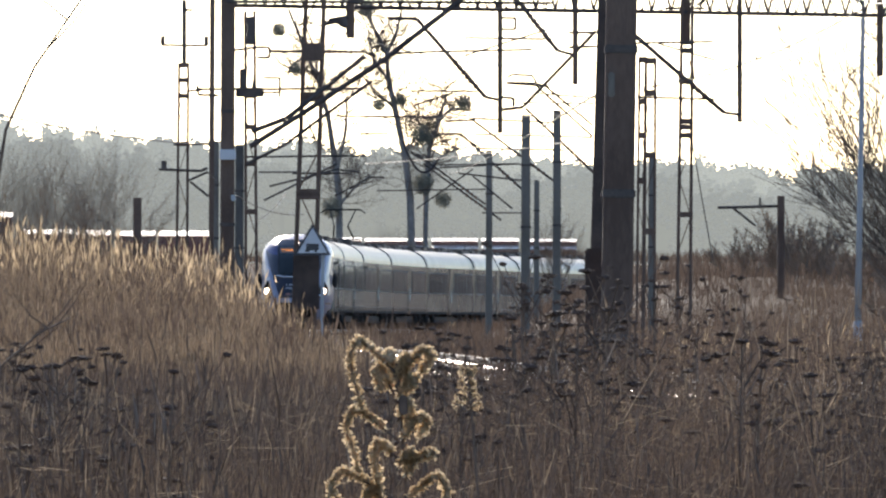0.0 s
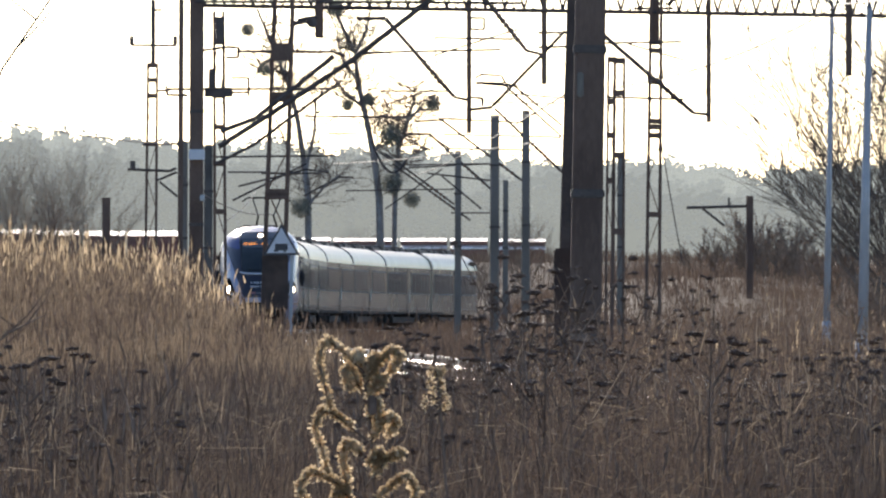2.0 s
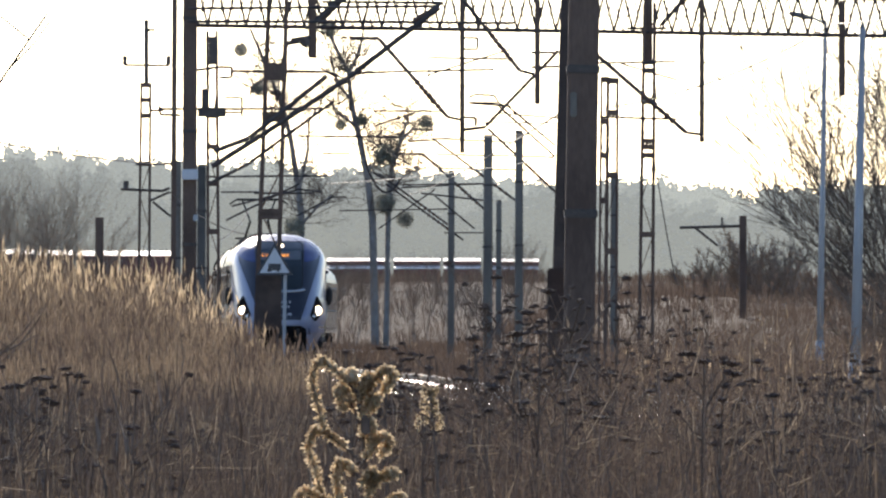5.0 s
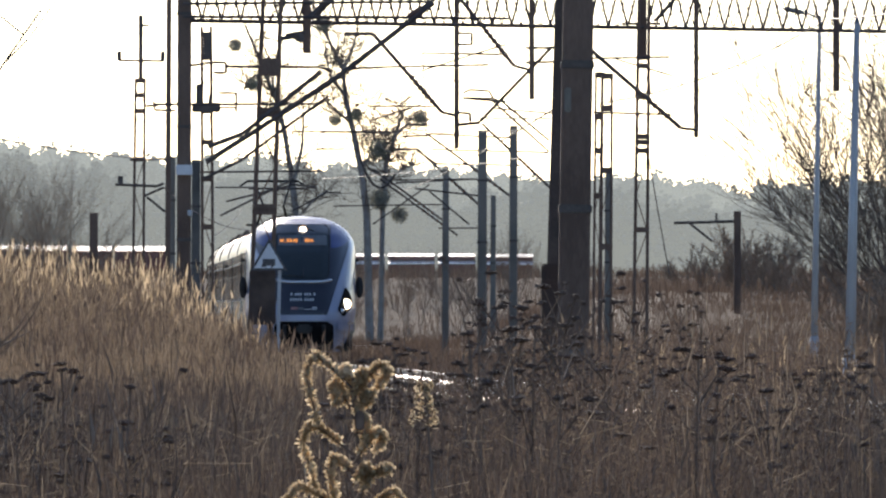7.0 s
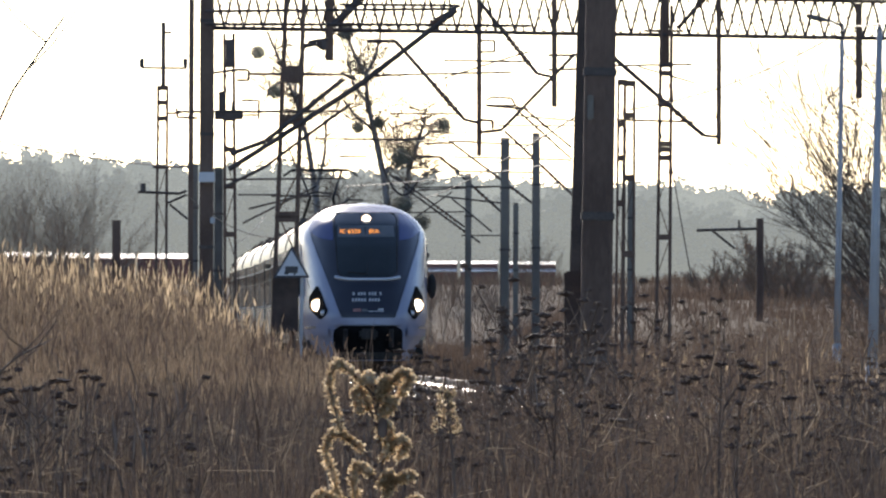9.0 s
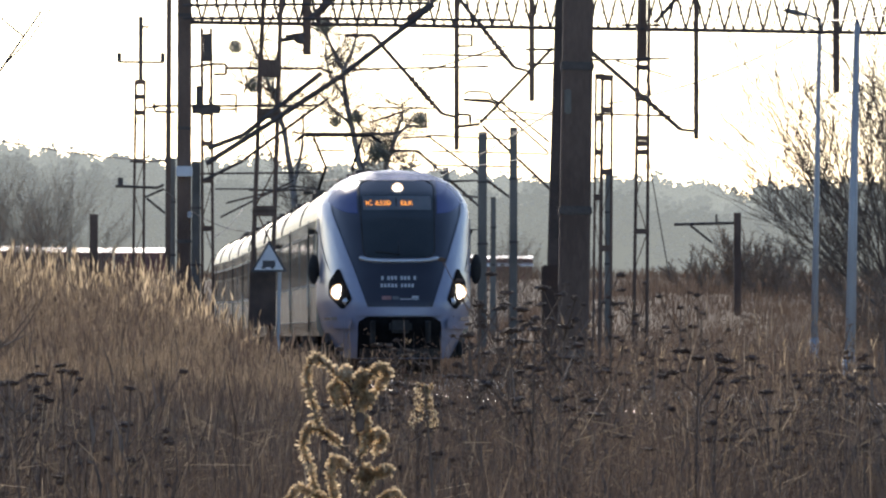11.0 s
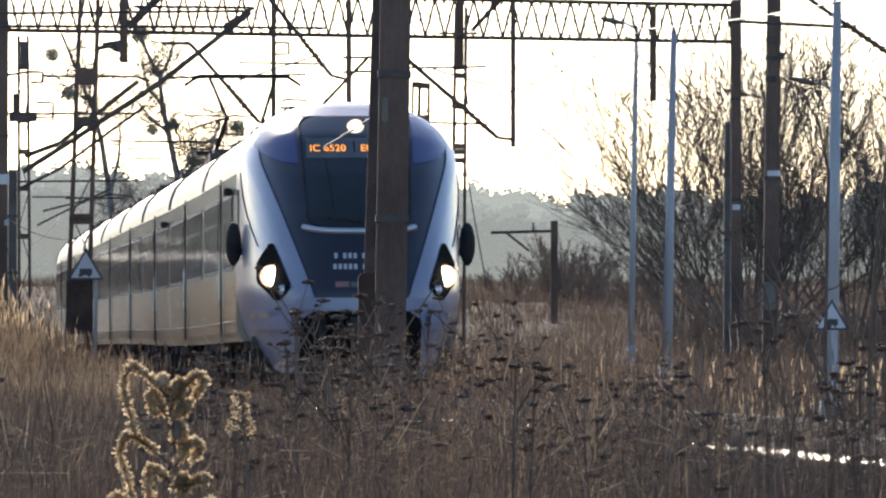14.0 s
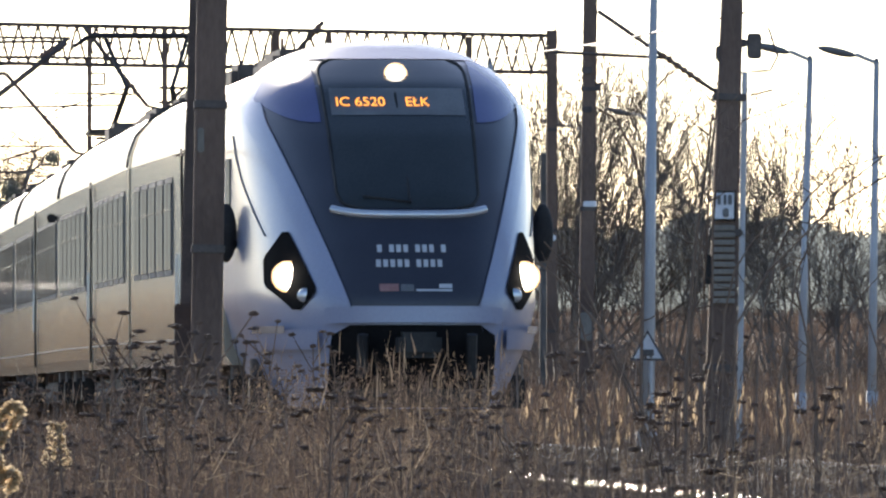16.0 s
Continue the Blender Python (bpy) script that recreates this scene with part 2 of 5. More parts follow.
def build_forest():
    """Far pine wood in three ranks: domed crowns of many small clumps over closed trunks, glowing paler with depth for
    haze.
    """
    rnd = random.Random(4)
    for row, (d, material) in enumerate(((860, "farwood_haze"), (760, "midwood_haze"), (680, "nearwood_haze"))):
        V, Fc = [], []
        x = -480 * d / 640
        while x < 190 * d / 640:
            u = 784 + x * F / d
            top = np.interp(u, [-3000, -500, 0, 300, 700, 900, 1200, 1500, 2400], [60, 130, 226, 243, 243, 276, 286, 280, 300]) + (0, 16, 36)[row]
            seen = u > -250
            h = (579 - top) * d / F + rnd.gauss(-0.2, 0.8) + 0.8 * math.sin(x * 0.21 + 2 * row) + 0.5 * math.sin(x * 0.083)
            w, tall_ = rnd.uniform(1.6, 3.6), rnd.uniform(2.0, 4.4)
            for k in range(190 if seen else 10):
                a_, q = rnd.uniform(0, 6.283), rnd.random() ** 0.4
                lump = 1 + 0.16 * math.sin(3 * a_ + x) + 0.1 * math.sin(7 * a_ - 2 * x)
                c = Vector((x + w * q * lump * math.cos(a_), (d + rnd.uniform(-3, 3)) * STATION, h - tall_ + tall_ * q * lump * math.sin(a_)))
                s = rnd.uniform(0.16, 0.42) * (1 if seen else 5)
                i0, t = len(V), rnd.uniform(0, 3)
                V.extend([(c + Vector((s * math.cos(t + j * 1.257) * rnd.uniform(.6, 1.2), rnd.uniform(-.4, .4), 0.75 * s * math.sin(t + j * 1.257) * rnd.uniform(.6, 1.2))))[:] for j in range(5)])
                Fc.append(tuple(range(i0, i0 + 5)))
            i0 = len(V)
            V.append((x - w, (d + 4) * STATION, -3))
            V.append((x + w, (d + 4) * STATION, -3))
            n = 12
            for k in range(n + 1):
                a_ = math.pi * k / n
                lump = 0.86 * (1 + 0.16 * math.sin(3 * a_ + x) + 0.1 * math.sin(7 * a_ - 2 * x)) * rnd.uniform(0.94, 1.04)
                V.append((x + w * lump * math.cos(a_), (d + 4) * STATION, h - tall_ + tall_ * lump * math.sin(a_)))
            Fc.append(tuple(range(i0, i0 + n + 3)))
            x += rnd.uniform(1.2, 2.9) if seen else 2.5
        tagged(raw("backdrop", V, Fc, material), "distant pine wood glowing pale in place of haze", "forest", kind="structure")


build_forest()


# ---- the railway: ballast, sleepers, rails ----
def build_track():
    t = thing("railway_track", "single railway track of worn shiny rails on brown ballast", "railway track", kind="structure")
    pts = [p for p in TRACK if p.y < 640][::2]
    V, Fc = [], []
    for i, p in enumerate(pts):
        d_ = (pts[min(i + 1, len(pts) - 1)] - pts[max(i - 1, 0)]).normalized()
        n_ = Vector((-d_.y, d_.x, 0))
        for o, z in ((-2.6, -0.6), (-1.6, -0.2), (1.6, -0.2), (2.6, -0.6)):
            V.append((p.x + n_.x * o, p.y + n_.y * o, rail_z(p.y) + z))
    for i in range(len(pts) - 1):
        Fc += [(4 * i + j, 4 * i + j + 1, 4 * i + j + 5, 4 * i + j + 4) for j in range(3)]
    raw("ballast", V, Fc, "ballast", t)
    for side in (-0.755, 0.755):
        V, Fc = [], []
        sec = ((-0.07, -0.165), (0.07, -0.165), (0.012, -0.13), (0.012, -0.04), (0.036, -0.03), (0.036, 0), (-0.036, 0), (-0.036, -0.03), (-0.012, -0.04), (-0.012, -0.13))
        for i, p in enumerate(pts):
            d_ = (pts[min(i + 1, len(pts) - 1)] - pts[max(i - 1, 0)]).normalized()
            n_ = Vector((-d_.y, d_.x, 0))
            V += [(p.x + n_.x * (side + a_), p.y + n_.y * (side + a_), rail_z(p.y) + b_) for a_, b_ in sec]
        for i in range(len(pts) - 1):
            Fc += [(10 * i + j, 10 * i + (j + 1) % 10, 10 * i + 10 + (j + 1) % 10, 10 * i + 10 + j) for j in range(10)]
        raw("rail", V, Fc, "rail", t)
    bm = box(bmesh.new(), -1.25, 1.25, -0.13, 0.13, -0.2, -0.165, 0.01)
    first = part("sleeper", bm, "sleeper", t)
    s = 70.0
    while s < 250:
        p, q = on_line(s), on_line(s + 0.5)
        ob = first if s == 70.0 else new("sleeper", first.data)
        ob.parent = t
        ob.matrix_basis = Matrix.Translation(p) @ (q - p).to_track_quat("Y", "Z").to_matrix().to_4x4()
        s += 0.65


build_track()


# ---- masts and posts ----
def upright(a_, b_):
    """The pose of a post whose axis passes a_ and b_, with its foot in the ground."""
    ax = (a_ - b_).normalized()
    foot = b_ - ax * ((b_.z - ground_z(b_.x, b_.y)) / ax.z + 0.25)
    return Matrix.Translation(foot) @ Vector((0, 0, 1)).rotation_difference(ax).to_matrix().to_4x4(), (a_ - foot).length


def mast(u0, v0, u1, v1, d, w0, w1=None, name="catenary_mast", label="dark rusty steel catenary mast", material="rust", group="catenary masts", footing=True):
    m, L = upright(spot(u0, v0, d), spot(u1, v1, d))
    t = thing(name, label, "mast", group)
    t.matrix_basis = m
    w1 = w1 or w0
    bm = bmesh.new()
    r = bmesh.ops.create_cube(bm, size=1, matrix=Matrix.LocRotScale((0, 0, L / 2), None, (w1, w1 * 0.9, L)))
    for v in r["verts"]:
        if v.co.z > L / 2:
            v.co.x *= w0 / w1
            v.co.y *= w0 / w1
    bmesh.ops.bevel(bm, geom=[e_ for e_ in bm.edges if abs(e_.verts[0].co.z - e_.verts[1].co.z) > 1], offset=w0 * 0.12, segments=1, affect="EDGES")
    part("column", bm, material, t)
    if footing:
        part("footing", box(bmesh.new(), -w1 * 0.8, w1 * 0.8, -w1 * 0.8, w1 * 0.8, 0.05, 0.45, 0.04), "concrete", t)
    if "concrete" in material:
        part("cap", box(bmesh.new(), -w0 * 0.53, w0 * 0.53, -w0 * 0.5, w0 * 0.5, L - 0.002, L + 0.06, 0.02), "concrete", t)
        for z in (0.55, 0.8):
            part("clamp", box(bmesh.new(), -w1 * 0.56, w1 * 0.56, -w1 * 0.52, w1 * 0.52, L * z, L * z + 0.06, 0.01), "steel", t)
    for z in (0.25, 0.5, 0.75):
        if 45 < d < 140 and material == "rust":
            part("band", box(bmesh.new(), -w1 * 0.54, w1 * 0.54, -w1 * 0.5, w1 * 0.5, L * z, L * z + 0.07, 0.01), "steel", t)
    return t


def lattice(ul0, ur0, v0, ul1, ur1, v1, d, plates=(), r=0.035, label="slender dark lattice steel mast with flat tie plates", group="lattice masts", dep=0.14):
    """Two pairs of legs with tie plates and lacing."""
    a0, b0, a1, b1 = spot(ul0, v0, d), spot(ur0, v0, d), spot(ul1, v1, d), spot(ur1, v1, d)
    t = thing("lattice_mast", label, "mast", group, at=((a1 + b1) / 2).to_tuple())
    base = (a1 + b1) / 2
    g = ground_z(base.x, base.y) - 0.2
    a1 += (a1 - a0) * ((a1.z - g) / (a0.z - a1.z))
    b1 += (b1 - b0) * ((b1.z - g) / (b0.z - b1.z))
    back = Vector((0, dep, 0))
    for p, q in ((a0, a1), (b0, b1)):
        for sh in (Vector(), back):
            part("leg", tube(bmesh.new(), p + sh - base, q + sh - base, r, n=5), "rust", t)
    z, dz = a0.z - 0.3, 0.75
    flip = 0
    while z > g + 0.6:
        k0, k1 = (a0.z - z) / (a0.z - a1.z), (a0.z - z + dz) / (a0.z - a1.z)
        p, q = (a0.lerp(a1, k0), b0.lerp(b1, k1)) if flip else (b0.lerp(b1, k0), a0.lerp(a1, k1))
        part("lacing", tube(bmesh.new(), p + back - base, q + back - base, r * 0.3, n=4), "rust", t)
        flip, z = 1 - flip, z - dz
    for v in plates:
        k = (a0.z - spot(0, v, d).z) / (a0.z - a1.z)
        p, q = a0.lerp(a1, k) - base, b0.lerp(b1, k) - base
        part("tie_plate", box(bmesh.new(), p.x - r, q.x + r, p.y - r - 0.02, p.y - r, p.z - 0.055, p.z + 0.055, 0.005), "rust", t)
    return t


NEAR = "broad dark rusty mast standing close beside the track"
near_mast = mast(1103, -160, 1090, 640, 50, 0.245, 0.25, label=NEAR)
mast(1074, -160, 1053, 640, 52, 0.10, 0.14, label="slim dark steel post beside the broad mast", name="steel_post", group="", material="darkrust")
banded = mast(404, -200, 402, 560, 124, 0.28, label="dark mast with a pale painted band", footing=False)
leg_mast = mast(1704, -45, 1704, 570, 131, 0.22, label="brown steel leg mast under the gantry")
clamp_mast = mast(1773, -150, 1764, 580, 105, 0.23, 0.26, label="dark catenary mast with insulator clamps")
POLE = mast(2026, -160, 1998, 720, 60, 0.2, 0.3, label="dark weathered mast with a white number plate and painted bars")
mast(377, -200, 374, 400, 145, 0.12, label="slim dark mast behind the pale-banded one", footing=False)
mast(380, 255, 379, 560, 146, 0.2, label="grey weathered concrete post behind the dark mast", material="concrete", name="concrete_post", footing=False, group="concrete posts")
for u, v0, w, d in ((866, 270, 0.2, 196), (931, 207, 0.27, 190), (950, 322, 0.2, 235), (986, 199, 0.23, 185), (424, 260, 0.22, 165), (1153, 275, 0.16, 172), (1695, 175, 0.3, 150)):
    # masts nearer than station 170 get the darker concrete
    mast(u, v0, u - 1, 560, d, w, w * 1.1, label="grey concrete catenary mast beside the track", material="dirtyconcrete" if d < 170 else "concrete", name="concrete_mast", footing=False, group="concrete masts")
mast(243, 350, 243, 420, 150, 0.2, label="short dark wooden stub post in the reeds", name="stub_post", group="", footing=False)
mast(1382, 347, 1382, 400, 190, 0.22, label="short dark mast top behind the brush", footing=False)

sign_mast = lattice(544, 575, -60, 524, 560, 440, 112, (82, 92, 102, 168, 176, 340, 348), r=0.042, label="tapered dark lattice mast carrying the warning sign")
gear_mast = lattice(434, 450, 20, 435, 454, 480, 132, (35, 75, 160, 170, 225, 290, 375), r=0.032, label="lattice mast hung with switch gear and insulators")
lattice(317, 333, 115, 313, 331, 420, 142, (116, 142, 170, 255), r=0.03)
lattice(1132, 1144, 105, 1127, 1140, 550, 112, (106, 180, 240, 320), r=0.022)
lattice(1143, 1160, 106, 1137, 1158, 560, 110, (108, 165, 275, 410), r=0.024, label="narrow open lattice frame post")
lattice(1208, 1226, -30, 1199, 1222, 520, 128, (75, 90, 145, 215, 225, 240, 380), r=0.034, label="lattice mast with a stack of tie plates")


def small(name, label, category, boxes, d, material, dep=0.12, group="", on=None):
    """A fitting made of bevelled blocks given by their sight angles; bolted to a mast it becomes its part."""
    c = spot((boxes[0][0] + boxes[0][1]) / 2, (boxes[0][2] + boxes[0][3]) / 2, d)
    t = None if on else thing(name, label, category, group, at=c)
    for u0, u1, v0, v1 in boxes:
        p, q = spot(u0, v1, d) - c, spot(u1, v0, d) - c
        ob = part(name if on else "block", box(bmesh.new(), p.x, q.x, -dep / 2, dep / 2, p.z, q.z, min(0.015, (q.x - p.x) * 0.2, (q.z - p.z) * 0.2)), material, on or t, label if on else "")
        if on:
            ob.matrix_basis = on.matrix_basis.inverted() @ Matrix.Translation(c)
    return t


small("switch_box", "dark metal switch gear box on the lattice mast", "switch box", ((417, 467, 155, 172), (424, 436, 122, 156), (447, 452, 140, 156), (437, 452, 30, 78)), 131.6, "steel", on=gear_mast)
small("paint_band", "pale grey painted band round the dark mast", "sign band", ((389, 417, 265, 283),), 123.92, "signwhite", 0.3, on=banded)
small("paint_band", "small blue-grey plate on the dark mast", "plate", ((409, 417, 345, 356),), 123.92, "galv", 0.3, on=banded)
small("paint_band", "pale painted band round the brown mast", "sign band", ((1697, 1711, 318, 328),), 131, "signwhite", 0.24, on=leg_mast)
small("paint_band", "pale painted band round the dark mast", "sign band", ((1759, 1783, 258, 268),), 105, "signwhite", 0.27, on=clamp_mast)
small("plate", "weathered pale plate near the foot of the mast", "plate", ((1755, 1775, 455, 505),), 104.9, "concrete", on=clamp_mast)
small("insulator_clamp", "dark insulator clamps bolted to the mast", "clamp", ((1757, 1775, 20, 32), (1757, 1775, 90, 101), (1783, 1791, 48, 62)), 104.93, "steel", on=clamp_mast)
small("mast_sleeve", "dark steel lower sleeve of the broad mast", "mast sleeve", ((1035, 1074, 440, 660),), 50.3, "darkrust", 0.2, on=near_mast)
small("plate", "pale worn plate on the broad mast", "plate", ((1076, 1088, 128, 172),), 49.92, "concrete", 0.03, on=near_mast)
small("footing_block", "dark concrete footing of the lattice mast", "footing", ((519, 565, 452, 548),), 112, "darkrust", 0.4, on=sign_mast)
small("number_plate", "white enamel plate on the mast with two dark bars", "plate", ((1991, 2030, 240, 292),), 59.9, "signwhite", 0.03, on=POLE)
small("plate_mark", "dark lettering bars on the white plate", "marking", ((1998, 2004, 246, 264), (2009, 2014, 246, 264), (2017, 2024, 246, 264), (2008, 2018, 270, 286)), 59.885, "grey", 0.01, on=POLE)
small("mast_bar", "worn white painted bar on the mast", "marking", [(1989, 2030, v, v + 9) for v in range(300, 440, 13)], 59.9, "concrete", 0.02, on=POLE)
small("signal_box", "dark electrical box clamped to the mast", "switch box", ((2051, 2076, -40, 5), (2030, 2051, -30, -15), (1995, 2012, -18, 10)), 60, "steel", on=POLE)
small("relay_box", "dark relay box low on the mast", "switch box", ((1974, 1988, 352, 405),), 60, "black", on=POLE)
mast(2047, 28, 2040, 440, 66, 0.06, label="thin grey steel conduit post behind the mast", name="steel_post", material="galv", group="", footing=False)


# ---- gantry ----
def build_gantry():
    t = thing("gantry", "dark steel lattice gantry beam spanning the tracks", "gantry")

    def at(u, lo, sh=0.0):
        k = (u - 400) / 1300
        return spot(u, (9 + 20 * k) if lo else (-62 + 26 * k), 124 + 7 * k) + Vector((0, sh, 0))
    for sh in (0.0, 0.5):
        for lo in (0, 1):
            part("chord", tube(bmesh.new(), at(398, lo, sh), at(1704, lo, sh), 0.038, n=6), "steel", t)
    us = [400 + 1302 * i / 38 for i in range(39)]
    for p, q in zip(us, us[1:]):
        m_ = (p + q) / 2
        part("brace", tube(bmesh.new(), at(p, 1), at(m_, 0), 0.027, n=5), "steel", t)
        part("brace", tube(bmesh.new(), at(m_, 0), at(q, 1), 0.027, n=5), "steel", t)
    for p, q in zip(us, us[1:]):
        m_ = (p + q) / 2
        part("brace", tube(bmesh.new(), at(p, 0, 0.5), at(m_, 1, 0.5), 0.016, n=4), "steel", t)
        part("brace", tube(bmesh.new(), at(m_, 1, 0.5), at(q, 0, 0.5), 0.016, n=4), "steel", t)
    for u, v, w in ((620, 68, 0.17), (885, 236, 0.1), (1018, 150, 0.11), (1215, 75, 0.15), (1309, 217, 0.1), (1557, 135, 0.13)):
        k = (u - 400) / 1300
        a_, b_ = spot(u, -60 + 30 * k, 124 + 7 * k), spot(u, v, 124 + 7 * k)
        part("drop_post", box(bmesh.new(), a_.x - w / 2, a_.x + w / 2, a_.y - 0.16, a_.y - 0.05, b_.z, a_.z, 0.01), "rust", t)
    bar = [spot(u, v, 123.7) for u, v in ((400, -20), (842, -24), (400, 3), (800, 4))]
    part("service_rail", tube(bmesh.new(), bar[0], bar[1], 0.03), "steel", t)
    part("service_rail", tube(bmesh.new(), bar[2], bar[3], 0.03), "steel", t)


build_gantry()


def bay(x, y, d):
    return spot(x + 37, y - 40, d)


def cantilever(label, d, *arms):
    """Tubes (radius, points...) of one overhead-line bracket, with ribbed insulators where a radius is negative."""
    c = bay(*arms[0][1], d)
    t = thing("cantilever", label, "cantilever", "overhead line brackets", at=c)
    for r, *pts in arms:
        P = [bay(x, y, d) - c for x, y in pts]
        for p, q in zip(P, P[1:]):
            part("tube", tube(bmesh.new(), p, q, abs(r), n=6), "steel", t)
        if r < 0:
            p, q = P[-2], P[-1]
            for k in range(6):
                a_ = p.lerp(q, 0.55 + 0.06 * k)
                part("insulator_rib", tube(bmesh.new(), a_, a_ + (q - p).normalized() * 0.05, abs(r) * 1.4, n=8), "porcelain", t)
    return t


LB = "dark steel tube bracket of the overhead line"
cantilever("long double steel boom rising to the gantry", 104, (0.045, (408, 273), (470, 250), (608, 140)), (0.05, (405, 300), (500, 240), (642, 146), (808, 18)), (0.03, (400, 330), (470, 295), (530, 250), (620, 185)))
cantilever(LB, 118, (-0.04, (812, 10), (760, 45)), (0.03, (600, 8), (812, 10)), (0.03, (610, 43), (940, 46)))
cantilever(LB, 125, (0.04, (652, 73), (700, 73)), (-0.045, (700, 73), (822, 212)), (0.035, (822, 212), (845, 217)), (0.02, (690, 201), (818, 202)), (0.02, (693, 228), (765, 204)), (0.03, (845, 212), (872, 214), (872, 228)))
cantilever(LB, 125, (-0.045, (838, -10), (950, 130)), (0.035, (950, 130), (975, 136)), (0.02, (788, 107), (925, 110)), (0.02, (785, 139), (882, 108), (935, 92)), (0.025, (850, 72), (875, 72), (875, 92), (850, 92)))
cantilever(LB, 126, (-0.05, (1070, 88), (1245, 240)), (0.035, (1245, 240), (1275, 243)), (0.025, (1090, 212), (1228, 216)), (0.025, (1060, 117), (1225, 114)), (0.02, (1130, 118), (1230, 147)))
cantilever(LB, 128, (0.04, (1018, 95), (890, 228)), (0.04, (890, 230), (845, 235)), (0.03, (860, 187), (935, 193)), (0.03, (970, 98), (1035, 98)), (0.03, (970, 124), (1035, 122)), (0.025, (860, 178), (870, 172), (905, 174), (912, 186)))
cantilever(LB, 130, (-0.05, (1200, 50), (1262, -20)), (0.03, (1140, 55), (1210, 55)))
cantilever(LB, 126.5, (0.022, (610, 247), (742, 247), (742, 236)), (0.025, (650, 135), (720, 132), (905, 128)), (0.02, (600, 277), (650, 277)))
cantilever(LB, 190, (0.035, (750, 255), (800, 253)), (-0.04, (800, 253), (945, 362)), (0.03, (795, 250), (895, 255), (945, 257)))
cantilever(LB, 196, (0.035, (738, 277), (778, 277)), (-0.04, (778, 277), (890, 378)), (0.03, (803, 278), (1010, 283)))
cantilever(LB, 185, (-0.045, (893, 232), (1014, 346)), (0.025, (880, 222), (1015, 223)), (-0.035, (1012, 282), (912, 192)), (-0.035, (1012, 262), (930, 194)))
cantilever(LB, 196, (0.035, (690, 310), (715, 325)), (-0.035, (700, 312), (822, 402)), (-0.035, (712, 330), (850, 430)), (0.03, (740, 337), (885, 330)))
cantilever(LB, 190, (0.03, (775, 347), (890, 360)), (0.03, (800, 352), (870, 410)), (0.03, (810, 303), (962, 306)), (0.025, (700, 410), (800, 340)))
cantilever(LB, 165, (0.03, (440, 370), (560, 340), (600, 345)), (0.03, (430, 395), (560, 330)), (0.03, (480, 347), (585, 347)), (0.03, (385, 318), (610, 316)))
cantilever("insulated feeder arm on the lattice mast", 131, (0.03, (372, 130), (415, 124), (440, 124), (440, 142), (418, 142)), (-0.03, (440, 131), (608, 132)), (0.03, (608, 132), (630, 140)))
cantilever("insulated feeder arm on the lattice mast", 130, (0.03, (312, 198), (430, 198), (602, 197)), (0.03, (312, 192), (314, 208), (350, 209)), (0.025, (428, 178), (458, 178), (458, 212)), (0.025, (425, 204), (460, 204)))
cantilever("cross arms with upright pin insulators on the mast", 142, (0.03, (250, 120), (330, 121)), (0.05, (251, 104), (251, 120)), (0.05, (328, 104), (328, 120)), (0.05, (289, 40), (289, 160)), (0.03, (289, 58), (304, 58)), (0.03, (270, 296), (335, 295)), (0.035, (244, 340), (318, 343), (330, 338)), (0.06, (253, 325), (253, 340)), (0.03, (296, 360), (330, 345)), (0.03, (300, 362), (332, 388)), (0.03, (296, 201), (320, 200)))
cantilever("short dark bracket arm on the gantry post", 123.93, (0.05, (538, 82), (560, 78), (575, 88)), (0.045, (545, 76), (580, 70)), (0.1, (568, 72), (572, 86)))
cantilever("dark steel strut beam under the gantry", 124.2, (0.09, (590, 45), (652, -15)))
cantilever("low bracket arm of the far overhead line", 190, (0.05, (1233, 408), (1345, 405)), (0.04, (1260, 408), (1300, 440)), (0.03, (1308, 390), (1308, 404)))
cantilever("long stay strut with insulators between two masts", 80, (-0.03, (1749, -39), (1954, 101)), (0.025, (1660, 33), (1880, 44)), (0.035, (1954, 101), (1985, 103)))
cantilever("thin feeder arms on the weathered mast", 60, (0.012, (2020, 68), (2055, 66), (2068, 40), (2052, -10)), (0.012, (2020, 110), (2060, 100)))


for d_, r_, *pts in ((125, 0.02, (823, 67), (967, 69)), (125, 0.018, (700, 93), (830, 91), (937, 88)), (150, 0.022, (949, 165), (1056, 174)), (185, 0.024, (775, 292), (919, 290)),
                     (196, 0.024, (667, 338), (859, 335)), (196, 0.024, (853, 377), (925, 377)), (165, 0.024, (458, 305), (530, 305)), (165, 0.022, (593, 206), (799, 206)), (165, 0.026, (593, 347), (655, 314), (680, 314)),
                     (150, 0.022, (896, 146), (950, 147), (962, 152)), (150, 0.02, (780, 238), (812, 238), (850, 262))):
    cantilever("thin steel registration arm of the overhead line", d_, (r_, *[(x - 37, y + 40) for x, y in pts]))


# ---- wires ----
def wire(label, a_, b_, sag, r=0.012, clips=0):
    t = thing("overhead_wire", label, "wire", "overhead wires")
    P = [a_.lerp(b_, k / 14) - Vector((0, 0, sag * 4 * (k / 14) * (1 - k / 14))) for k in range(15)]
    part("cable", hose(bmesh.new(), P, r, n=4), "steel", t)
    for k in range(clips):
        p = P[1 + k]
        part("clip", tube(bmesh.new(), p, p + Vector((0, 0, 0.22)), 0.012, 0.004, n=4), "steel", t)


